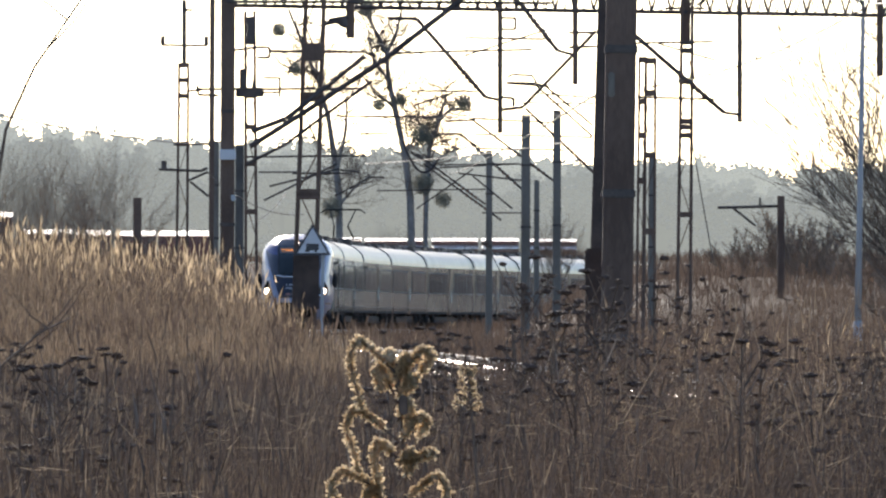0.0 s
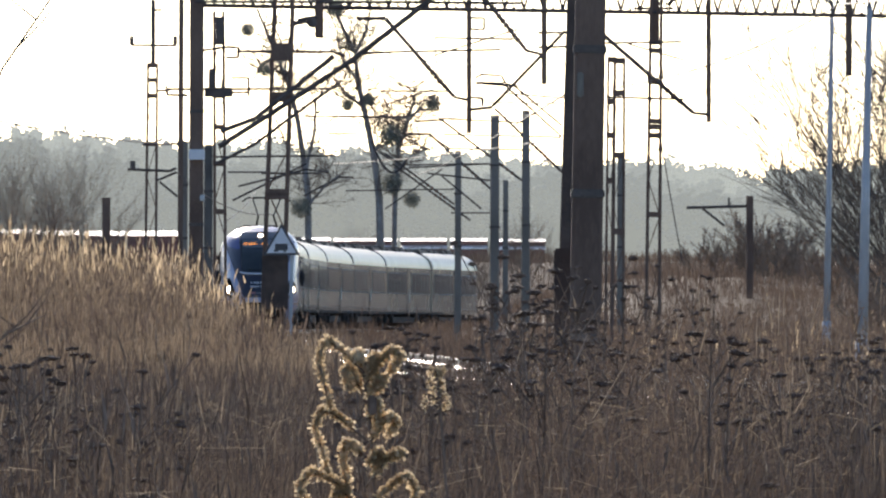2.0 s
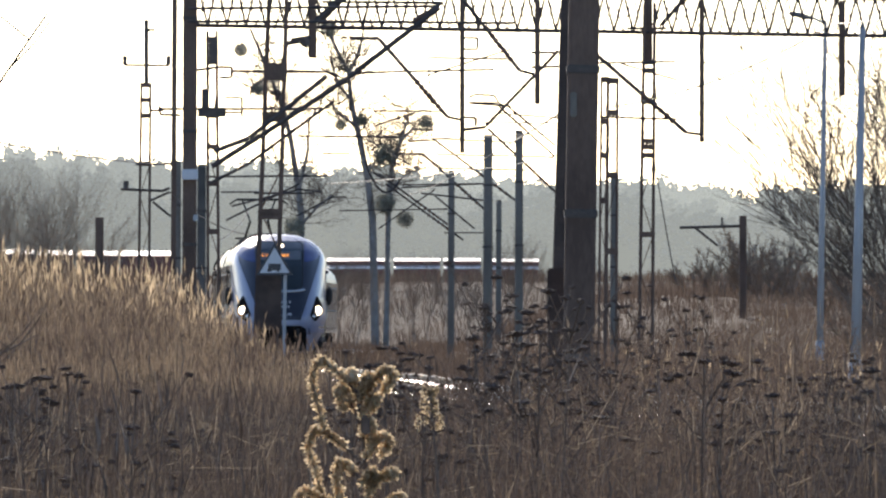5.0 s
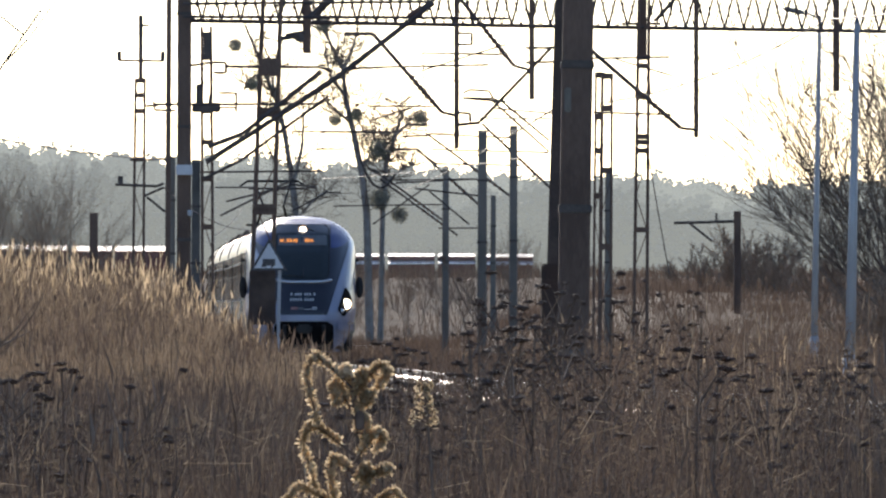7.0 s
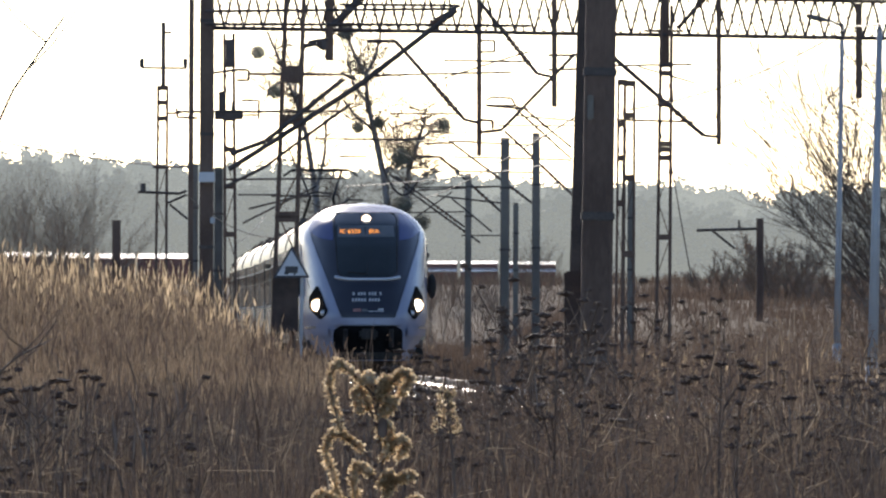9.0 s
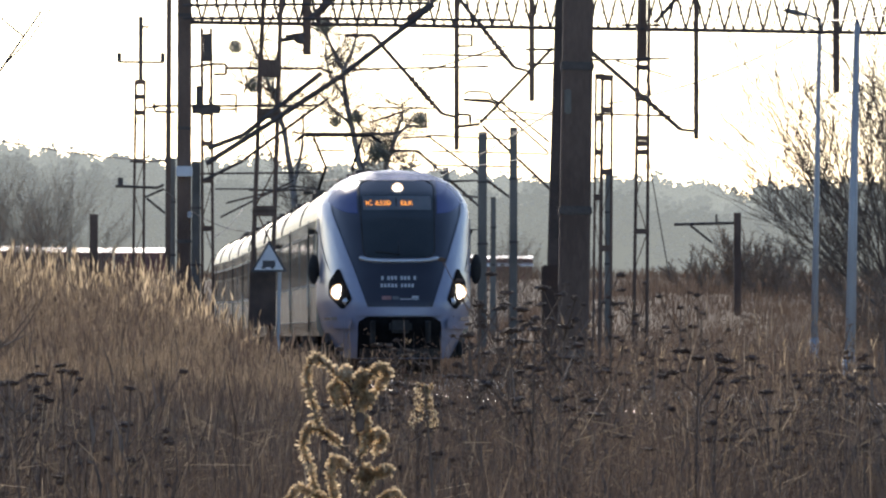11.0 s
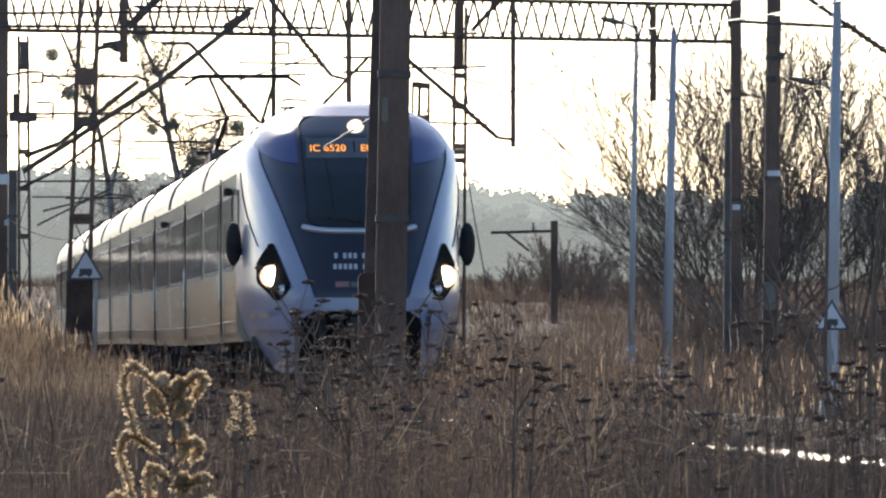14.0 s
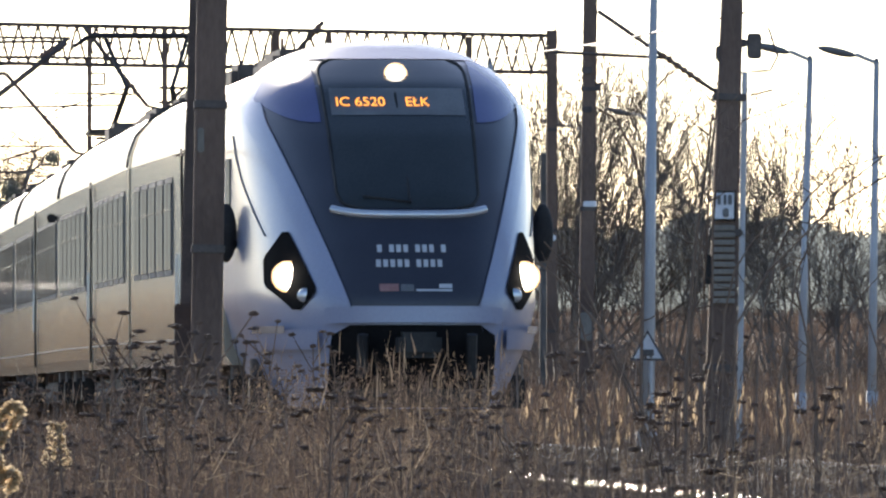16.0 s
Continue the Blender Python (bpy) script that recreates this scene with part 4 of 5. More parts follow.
    arc = [nose_at(0.69 * k / 12, 2.12 + 0.06 * abs(k / 12) ** 4, 0.02) for k in range(-12, 13)]
    part("screen_sill", hose(bmesh.new(), arc, 0.042, n=8), "chrome", t, "pale metal sill under the windscreen", smooth=True)
    part("wiper", hose(bmesh.new(), [nose_at(0.42, 2.29, 0.035), nose_at(0.0, 2.23, 0.035), nose_at(0.02, 3.3, 0.03)], 0.012), "black", t)
    part("display_band", patch(lambda z: -0.62, lambda z: 0.62, 3.09, 3.36, 0.02, 14, 5), "grey", t, "dark destination display strip", smooth=True)
    for x0, word in ((0.575, "IC 6520"), (-0.06, "E\u0141K")):
        curve = bpy.data.curves.new("display_word", "FONT")
        curve.body, curve.size = word, 0.125
        holder = new("display_word", curve)
        bpy.context.view_layer.update()
        me = bpy.data.meshes.new_from_object(holder)
        bpy.data.objects.remove(holder)
        for v in me.vertices:
            v.co = nose_at(x0 - v.co.x * 1.12, 3.175 + v.co.y, 0.028)
        me.materials.append(M["led"])
        ob = new("display_word", me)
        ob.parent = t
        tagged(ob, "glowing amber display letters")
    c = nose_at(-0.02, 3.5, 0.02)
    bm = bmesh.new()
    bmesh.ops.create_uvsphere(bm, u_segments=16, v_segments=10, radius=0.11, matrix=Matrix.Translation(c) @ Matrix.Diagonal((1, 0.3, 1, 1)))
    part("reflector", bm, "reflector", t, "top lamp bowl glowing orange for the lamp's glare", smooth=True)
    bm = bmesh.new()
    bmesh.ops.create_uvsphere(bm, u_segments=16, v_segments=10, radius=0.092, matrix=Matrix.Translation(c) @ Matrix.Diagonal((1, 0.6, 1, 1)))
    part("top_lamp", bm, "lamp", t, "lit warm top headlight", smooth=True)
    # plain bars for the markings on the mask
    for z, x0, word in ((1.77, 0.335, (1, 3, 3, 1)), (1.63, 0.35, (5, 4))):
        x = x0
        for n in word:
            for k in range(n):
                part("marking", patch(lambda q, x=x: x - 0.042, lambda q, x=x: x, z, z + 0.07, 0.012, 1, 2), "letter", t)
                x -= 0.064
            x -= 0.045
    part("emblem", patch(lambda z: 0.16, lambda z: 0.33, 1.4, 1.47, 0.012, 4, 2), "emblem", t, "small grey and dull red emblem")
    part("emblem", patch(lambda z: 0.02, lambda z: 0.14, 1.4, 1.465, 0.012, 4, 2), "grey", t)
    part("emblem", patch(lambda z: -0.33, lambda z: 0.0, 1.4, 1.42, 0.012, 4, 2), "letter", t)
    part("emblem", patch(lambda z: -0.33, lambda z: -0.21, 1.43, 1.47, 0.012, 4, 2), "letter", t)
    part("bumper_bar", patch(lambda z: -0.76, lambda z: 0.76, 1.11, 1.26, 0.07, 20, 5), "white", t, smooth=True)
    # black patch over the closed nose stands for the dark of an open bay
    part("coupler_bay_shade", patch(lambda z: -bay_x(z), bay_x, 0.32, 1.09, 0.015, 16, 8), "blacktrim", t, "black patch in place of the shaded coupler bay", smooth=True)
    part("coupler", box(bmesh.new(), -0.2, 0.2, 9.2, 9.75, 0.78, 1.02, 0.05), "black", t)
    for x in (-0.5, 0.5):
        part("coupler_guard", tube(bmesh.new(), (x, 9.35, 0.6), (x, 9.45, 1.0), 0.05), "black", t)
    part("snow_plough", patch(lambda z: -0.7, lambda z: 0.7, 0.33, 0.5, 0.03, 10, 2), "black", t)
    return t


RND = random.Random(9)
CARS = [lead_car(RND)]
first_car, panto_car = middle_car(RND), middle_car(RND, True)
CARS += [first_car, panto_car] + [copy_thing(first_car, Matrix()) for _ in range(5)]
PITCH = 18.8
for car in CARS:
    car.scale = (1.03, 1, 1)


def train_rows(k):
    rows = []
    for i in range(33):
        tt = i * 0.5
        y = STATION * float(np.interp(tt, HEAD_T, HEAD_Y))
        s = arc_at(y) + PITCH * (k + 0.5)
        f_, r_ = on_line(s - 6.5), on_line(s + 6.5)
        q = (f_ - r_).to_track_quat("Y", "Z").to_matrix().to_4x4()
        rows.append((tt, Matrix.Translation((f_ + r_) / 2) @ q))
    return rows


HEAD_T = [0, 3.5, 7, 9, 12.5, 14.5, 16]
HEAD_Y = [252, 207, 163, 140, 98.5, 73.9, 58.3]


def motions():
    for k, car in enumerate(CARS):
        walk(car, train_rows(k))


# ---- vegetation ----
def blades(name, label, category, n, where, height, width, material, seed, lean=0.25, head=0.0, hs=1.0, head_mat=None):
    """Dead stalks: thin bent two-piece blades, some with a small seed head."""
    rng = np.random.default_rng(seed)
    x, y = where(rng, n)
    n = len(x)
    g = land(x, y) - 0.03
    h = height(rng, x, y, g)
    w = width * rng.uniform(0.5, 1.5, n)
    a_ = rng.normal(0, 0.5, n)
    lx, ly = lean * h * rng.normal(0, 0.6, n), lean * h * rng.normal(0, 0.6, n)
    dx, dy = w * np.cos(a_), w * np.sin(a_)
    P = np.empty((n, 5, 3))
    for k, (f, s, q) in enumerate(((0, -1, 0), (0, 1, 0), (0.4, 0.8, 0.55), (0.4, -0.8, 0.55), (1, 0, 1))):
        P[:, k, 0], P[:, k, 1], P[:, k, 2] = x + lx * f + dx * s, y + ly * f + dy * s, g + h * q
    V = P.reshape(-1, 3).tolist()
    b = np.arange(n)[:, None] * 5
    Fc = np.hstack([b, b + 1, b + 2, b + 3]).tolist() + np.hstack([b + 3, b + 2, b + 4]).tolist()
    pick = np.flatnonzero(rng.random(n) < head)
    m_ = len(pick)
    if m_:
        hw, hh = w[pick] * rng.uniform(1.5, 3.2, m_) * hs, rng.uniform(0.08, 0.2, m_) * hs
        X, Y, Z = (x + lx)[pick], (y + ly)[pick], (g + h)[pick]
        bx = rng.uniform(-0.35, 0.35, m_) * hh
        Q = np.empty((m_, 5, 3))
        for k, (u_, v_, q) in enumerate(((0, 0, -0.4), (1, 0, 0.0), (0.6, 0.6, 0.6), (0, 1, 1.0), (-0.9, 0.2, 0.25))):
            Q[:, k, 0], Q[:, k, 1], Q[:, k, 2] = X + hw * u_ + bx * v_, Y + 0.01 * u_, Z + hh * q
        b = (0 if head_mat else 5 * n) + np.arange(m_)[:, None] * 5
        if head_mat:
            ob = tagged(raw(name, V, Fc, material), label, category, kind="stuff")
            tagged(raw("seed_heads", Q.reshape(-1, 3).tolist(), np.hstack([b, b + 1, b + 2, b + 3, b + 4]).tolist(), head_mat, ob), "pale feathery seed heads", kind="stuff")
            return ob
        V += Q.reshape(-1, 3).tolist()
        Fc += np.hstack([b, b + 1, b + 2, b + 3, b + 4]).tolist()
    return tagged(raw(name, V, Fc, material), label, category, kind="stuff")


def strip(d0, d1, u0=-140, u1=2500, keep=None):
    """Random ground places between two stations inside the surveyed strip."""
    def pick(rng, n):
        d = rng.uniform(d0, d1, n)
        x = (rng.uniform(u0, u1, n) - 784) * d / F
        y = d * STATION
        ok = np.ones(n, bool) if keep is None else keep(x, y)
        return x[ok], y[ok]
    return pick


def clear(x, y):
    return np.abs(off_line(x, y)) > 2.2


def tuft(x, y, s):
    return 0.5 + 0.25 * np.sin(x * 6.1 * s + 1.3 * np.sin(y * 0.9 * s)) + 0.25 * np.sin(x * 2.3 * s - y * 0.77 * s + 2 * np.sin(x * 0.8 * s))


def below(slope, lo, hi, least=0.2):
    """Heights that stay under a line falling from the eye, lower where the rails show over them."""
    def h(rng, x, y, g):
        st = y / STATION
        cut = slope * (1 - 0.38 * smooth(0.085, 0.06, x / st)) * (1 + 0.5 * smooth(0.07, 0.09, x / st))
        top = EYE_Z - cut * st - g
        return np.maximum(least, top * (0.75 + 0.3 * tuft(x, y, 0.7))) * rng.uniform(lo, hi, len(x))
    return h


def tall(a_, b_, s):
    return lambda rng, x, y, g: (a_ + b_ * tuft(x, y, s)) * rng.uniform(0.5, 1.1, len(x))


GR = "tangled dead brown grass covering the field"
blades("dry_grass", GR, "grass", 85000, strip(13, 38, keep=clear), below(0.0125, 0.3, 0.95), 0.0009, "drygrass", 1, 1.1, 0.4, 0.8)
blades("dry_grass", GR, "grass", 80000, strip(36, 80, keep=clear), below(0.0095, 0.35, 1.0, 0.25), 0.0019, "drygrass", 2, 0.9, 0.35, 0.8)
blades("dry_grass", GR, "grass", 110000, strip(78, 200, keep=clear), tall(0.35, 0.6, 0.4), 0.005, "drygrass", 3, 0.5, 0.25)
blades("dry_grass", GR, "grass", 80000, strip(200, 440, keep=clear), tall(0.3, 0.8, 0.25), 0.011, "drygrass", 4, 0.4)
blades("dry_grass", GR, "grass", 42000, strip(360, 446), tall(0.45, 0.7, 0.25), 0.016, "drygrass", 51, 0.4)
blades("track_grass", "short dead grass along the ballast shoulder", "grass", 16000, strip(28, 150, keep=lambda x, y: (np.abs(off_line(x, y)) < 2.6) & (np.abs(off_line(x, y)) > 1.0)), lambda r, x, y, g: r.uniform(0.15, 0.62, len(x)), 0.003, "drygrass", 8, 0.6, 0.3)
blades("reed_bed", "tall pale golden reeds with feathery heads on the bank", "reeds", 4600, strip(98, 140, -700, 600, lambda x, y: off_line(x, y) < -2.4), lambda r, x, y, g: r.triangular(0.2, 0.45, 1.2, len(x)) * smooth(-2.0, -3.8, off_line(x, y)) * (0.6 + 0.4 * smooth(84, 108, y / STATION)) + 0.1, 0.0034, "bankgrass", 5, 0.38, 0.9, 1.2, "reed")
blades("reed_bed", "pale tufts of reed beyond the track", "reeds", 3200, strip(60, 118, 1000, 2400, lambda x, y: (off_line(x, y) > 2.8) & (tuft(x, y, 0.5) > 0.6)), lambda r, x, y, g: r.triangular(0.3, 0.45, 1.0, len(x)), 0.0035, "drygrass", 6, 0.3, 0.75, 1.3, "reed")
blades("weed_stalks", "dark dead weed stalks standing in the grass", "weeds", 6500, strip(12, 44, keep=clear), lambda r, x, y, g: np.maximum(0.3, EYE_Z - 0.0085 * y / STATION - g) * r.triangular(0.4, 0.8, 1.08, len(x)), 0.0016, "deadstem", 7, 0.35, 0.5, 0.4)
blades("straw", "pale broken straw stalks catching the light", "grass", 1500, strip(13, 60, keep=clear), below(0.012, 0.5, 1.02), 0.0013, "straw", 9, 0.9, 0.5, 0.4)
blades("bank_grass", "soft tan dead grass on the slope of the bank", "grass", 36000, strip(62, 126, -140, 640, lambda x, y: off_line(x, y) < -2.3), tall(0.3, 0.5, 0.6), 0.003, "bankgrass", 14, 0.8, 0.4, 0.8)
blades("bank_grass", "soft tan dead grass on the slope of the bank", "grass", 30000, strip(14, 60, -140, 820, clear), below(0.0125, 0.35, 0.97), 0.0013, "bankgrass", 18, 0.9, 0.3, 0.5)


def seeding(name, label, n, where, height, material, seed, bits, spread, size, stem=0.0012):
    """Dead weeds whose upper half is a soft cloud of small husks and seeds round a thin bent stem."""
    rng = np.random.default_rng(seed)
    x, y = where(rng, n)
    n = len(x)
    g = land(x, y) - 0.03
    h = height(rng, x, y, g)
    bend = rng.normal(0, 0.16, (n, 2)) * h[:, None]
    foot = np.stack([x, y, g], 1)
    tip = foot + np.stack([bend[:, 0], bend[:, 1], h], 1)
    mid = foot * 0.45 + tip * 0.55 - np.stack([bend[:, 0] * 0.25, bend[:, 1] * 0.25, np.zeros(n)], 1)
    w = np.stack([np.full(n, stem), np.zeros(n), np.zeros(n)], 1) * rng.uniform(0.6, 1.4, n)[:, None]
    V = np.stack([foot - w, foot + w, mid + w * 0.8, mid - w * 0.8, tip], 1).reshape(-1, 3)
    b = np.arange(n)[:, None] * 5
    Fc = np.hstack([b, b + 1, b + 2, b + 3]).tolist() + np.hstack([b + 3, b + 2, b + 4]).tolist()
    q = rng.random((n, bits)) ** 0.7
    c = mid[:, None] * (1 - q[..., None]) + tip[:, None] * q[..., None]
    fat = spread * rng.uniform(0.5, 1.5, n)[:, None] * (1.1 - q) * (0.4 + h[:, None])
    c = c + rng.normal(0, 1, (n, bits, 3)) * fat[..., None] * np.array([1, 1, 0.6])
    c = c.reshape(-1, 3)
    m_ = len(c)
    dirn = rng.normal(0, 1, (m_, 3)) + np.array([0, 0, 0.7])
    dirn *= (size * rng.uniform(0.5, 1.6, m_) / np.linalg.norm(dirn, axis=1))[:, None]
    side = np.cross(dirn, rng.normal(0, 1, (m_, 3)))
    side *= (size * 0.2 / np.maximum(1e-6, np.linalg.norm(side, axis=1)))[:, None]
    Q = np.stack([c - side, c + side, c + dirn + side * 0.6, c + dirn - side * 0.6], 1).reshape(-1, 3)
    b = 5 * n + np.arange(m_)[:, None] * 4
    Fc += np.hstack([b, b + 1, b + 2, b + 3]).tolist()
    tagged(raw(name, V.tolist() + Q.tolist(), Fc, material), label, "weeds", kind="stuff")


seeding("seeding_weeds", "soft brown seeding weeds crowding the field", 7000, strip(13, 34, keep=clear), below(0.0118, 0.5, 1.03), "drygrass", 41, 26, 0.05, 0.009)
seeding("seeding_weeds", "soft brown seeding weeds crowding the field", 5200, strip(34, 74, keep=clear), below(0.0092, 0.55, 1.05, 0.25), "drygrass", 42, 24, 0.06, 0.014, 0.002)
seeding("seeding_weeds", "dark brown seeding weeds before the track", 2600, strip(15, 40, 620, 2500, clear), below(0.0098, 0.5, 1.05), "deadstem", 43, 26, 0.045, 0.009)
seeding("seeding_weeds", "dark umber seeding weeds crowding before the rails", 2200, strip(14, 40, 1150, 2500, clear), below(0.0105, 0.5, 1.03), "deadhead", 48, 26, 0.05, 0.009)
seeding("seeding_weeds", "pale seeding grass on the slope of the bank", 5200, strip(60, 118, -140, 640, lambda x, y: off_line(x, y) < -2.4), tall(0.35, 0.5, 0.6), "bankgrass", 44, 22, 0.06, 0.022, 0.003)


def tussock(u, v, d, R, seed):
    """A soft dome of drooping tan grass."""
    rng = np.random.default_rng(seed)
    c = spot(u, v, d)
    g = ground_z(c.x, c.y)
    n = 1500
    a_, e_ = rng.uniform(0, 6.283, n), rng.uniform(0.2, 1.5, n)
    H = max(0.4, c.z - g)
    o = np.stack([rng.normal(0, R * 0.25, n), rng.normal(0, R * 0.25, n), np.zeros(n)], 1)
    tip = np.stack([np.cos(a_) * np.cos(e_) * R, np.sin(a_) * np.cos(e_) * R, np.sin(e_) * H], 1) * rng.uniform(0.6, 1.05, n)[:, None]
    mid = tip * np.array([0.35, 0.35, 0.75])
    w = np.stack([np.full(n, 0.004), np.zeros(n), np.zeros(n)], 1) * rng.uniform(0.5, 1.4, n)[:, None]
    V = np.stack([o - w, o + w, o + mid + w, o + mid - w, o + tip], 1).reshape(-1, 3).tolist()
    b = np.arange(n)[:, None] * 5
    ob = raw("grass_tussock", V, np.hstack([b, b + 1, b + 2, b + 3]).tolist() + np.hstack([b + 3, b + 2, b + 4]).tolist(), "bankgrass")
    ob.location = (c.x, c.y, g - 0.05)
    tagged(ob, "rounded tussock of soft tan dead grass on the bank", "grass tussock", "grass tussocks")


for k, (u, v, d, R) in enumerate(((375, 535, 92, 0.75), (300, 555, 88, 0.7), (440, 545, 94, 0.65), (500, 562, 96, 0.55), (235, 545, 90, 0.7), (160, 540, 92, 0.8), (340, 590, 80, 0.6), (90, 550, 88, 0.7), (540, 580, 90, 0.5), (20, 535, 92, 0.8))):
    tussock(u, v, d, R, 300 + k)


def sight_tops(v0, v1):
    return lambda rng, x, y, g: EYE_Z + (579 - (v1 - (v1 - v0) * rng.random(len(x)) ** 1.6)) * y / STATION / F - g


seeding("seeding_weeds", "brown feathery weeds standing before the track", 420, strip(16, 34, 640, 1500), sight_tops(548, 660), "drygrass", 45, 30, 0.035, 0.009)
seeding("seeding_weeds", "brown feathery weeds standing before the track", 520, strip(16, 34, 1350, 2480), sight_tops(560, 690), "deadstem", 46, 30, 0.035, 0.009)


seeding("seeding_weeds", "dark feathery weeds before the rails", 480, strip(14, 24, 1450, 2480), sight_tops(722, 800), "deadstem", 47, 26, 0.05, 0.007)


seeding("seeding_weeds", "tall brown feathery weeds before the track", 1000, strip(16, 36, 980, 1640), sight_tops(520, 650), "drygrass", 49, 30, 0.03, 0.009)
seeding("seeding_weeds", "pale feathery grass tops before the track", 130, strip(16, 36, 960, 1700), sight_tops(515, 620), "bankgrass", 50, 40, 0.014, 0.01)


seeding("seeding_weeds", "brown feathery weeds before the rails", 230, strip(14, 30, 640, 1120), sight_tops(596, 700), "drygrass", 52, 28, 0.04, 0.008)


def sighted(u0, u1, v0, v1, n, seed, material, label):
    """Sparse tall stems whose tips stand between two sight lines."""
    blades("tall_grass", label, "grass", n, strip(15, 32, u0, u1), sight_tops(v0, v1), 0.0013, material, seed, 0.12, 0.8, 0.55)


sighted(-140, 2500, 580, 780, 1500, 15, "drygrass", "scattered tall brown grass stems with small heads")
sighted(1150, 1650, 520, 700, 230, 16, "bankgrass", "tall pale grass stems in front of the track")
sighted(1500, 2500, 580, 800, 1500, 27, "deadstem", "dark dead weed stems standing before the track")
sighted(1650, 2500, 560, 760, 200, 17, "straw", "tall pale grass stems by the masts")


def field(x0, x1, y0, y1, keep):
    def pick(rng, n):
        x, y = rng.uniform(x0, x1, n), rng.uniform(y0, y1, n)
        ok = keep(x, y)
        return x[ok], y[ok]
    return pick


def outside(x, y):
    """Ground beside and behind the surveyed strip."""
    st = np.maximum(y, 0.1) / STATION
    u = 784 + x * F / st
    return ((y < 18) | (u < -130) | (u > 2490)) & (np.abs(off_line(x, y)) > 2.2)


blades("dry_grass", GR, "grass", 30000, field(-24, 34, -50, 120, outside), tall(0.25, 0.4, 0.5), 0.008, "drygrass", 19, 0.5, 0.2)
blades("dry_grass", GR, "grass", 30000, field(-40, 60, 100, 620, outside), tall(0.3, 0.5, 0.3), 0.014, "drygrass", 20, 0.5, 0.2)


def tangle(n, seed, material, label):
    """Short broken twigs and seed stems lying every way among the grass."""
    rng = np.random.default_rng(seed)
    x, y = strip(13, 60, keep=clear)(rng, n)
    n = len(x)
    g = land(x, y)
    top = np.maximum(0.2, EYE_Z - 0.0115 * y / STATION - g)
    z = g + top * rng.uniform(0.25, 1.0, n) ** 0.6
    ln = rng.uniform(0.03, 0.16, n)
    a_, e_ = rng.uniform(0, 6.283, n), rng.normal(0.5, 0.6, n)
    d_ = np.stack([np.cos(a_) * np.cos(e_), 0.4 * np.sin(a_), np.sin(e_)], 1) * ln[:, None]
    w = np.stack([-np.sin(e_), np.zeros(n), np.cos(e_)], 1) * (0.0009 * y / 40 * rng.uniform(0.6, 1.8, n))[:, None]
    c = np.stack([x, y, z], 1)
    V = np.stack([c - w, c + w, c + d_ + w * 0.5, c + d_ - w * 0.5], 1).reshape(-1, 3).tolist()
    b = np.arange(n)[:, None] * 4
    tagged(raw("twig_litter", V, np.hstack([b, b + 1, b + 2, b + 3]).tolist(), material), label, "weeds", kind="stuff")


tangle(42000, 11, "deadstem", "dark broken weed twigs tangled in the grass")
tangle(16000, 12, "straw", "pale straw bits tangled in the grass")


# dead tansy: branching stems with flat dark heads
def tansy(seed, h):
    rnd = random.Random(seed)
    t = thing("dead_tansy", "dead dark brown tansy with flat clustered heads", "weed", "dead tansies")
    stem = bmesh.new()
    heads = []
    top = Vector((rnd.uniform(-0.06, 0.06), rnd.uniform(-0.06, 0.06), h))
    tube(stem, (0, 0, -0.1), top, 0.0045, 0.0025, 4)
    heads.append(top)
    for k in range(rnd.randint(6, 11)):
        q = rnd.uniform(0.62, 0.97)
        p = top * q
        a_ = rnd.uniform(0, 6.283)
        e_ = p + Vector((math.cos(a_) * 0.09, math.sin(a_) * 0.09, 0.05 + 0.10 * rnd.random())) * rnd.uniform(0.6, 1.5)
        tube(stem, p, e_, 0.0025, 0.0015, 4)
        heads.append(e_)
    part("stem", stem, "deadstem", t)
    for c in heads:
        bm = bmesh.new()
        R = rnd.uniform(0.01, 0.023)
        bmesh.ops.create_icosphere(bm, subdivisions=3, radius=1)
        o = rnd.uniform(0, 50)
        for v in bm.verts:
            k = 1 + 0.85 * noise.noise(v.co * 4.5 + Vector((o, 0, 0)))
            v.co = c + Vector((v.co.x * R * k, v.co.y * R * k, v.co.z * 0.0058 * k))
        part("flower_head", bm, "deadhead", t)
    return t


def plant_tansies():
    rnd = random.Random(21)
    proto = [tansy(30 + k, 1.0) for k in range(7)]
    used = set()
    bands = [(34, -40, 370, 610, 880), (30, 900, 1340, 505, 640), (10, 640, 900, 570, 700), (16, 1300, 1800, 580, 760), (24, 1750, 2420, 470, 740)]
    for n, u0, u1, v0, v1 in bands:
        for _ in range(n):
            d = rnd.uniform(15, 27)
            top = spot(rnd.uniform(u0, u1), rnd.uniform(v0, v1), d)
            g = ground_z(top.x, top.y)
            k = rnd.randrange(7)
            s = (top.z - g)
            m = Matrix.Translation((top.x, top.y, g)) @ Matrix.Rotation(rnd.uniform(0, 6.28), 4, "Z") @ Matrix.Rotation(rnd.gauss(0, 0.06), 4, "X")
            if k not in used:
                used.add(k)
                ob = proto[k]
                ob.matrix_basis = m
            else:
                ob = copy_thing(proto[k], m)
            # set the stem's foot so that the crown stands at its height
            ob.location.z = top.z - 1.0


plant_tansies()


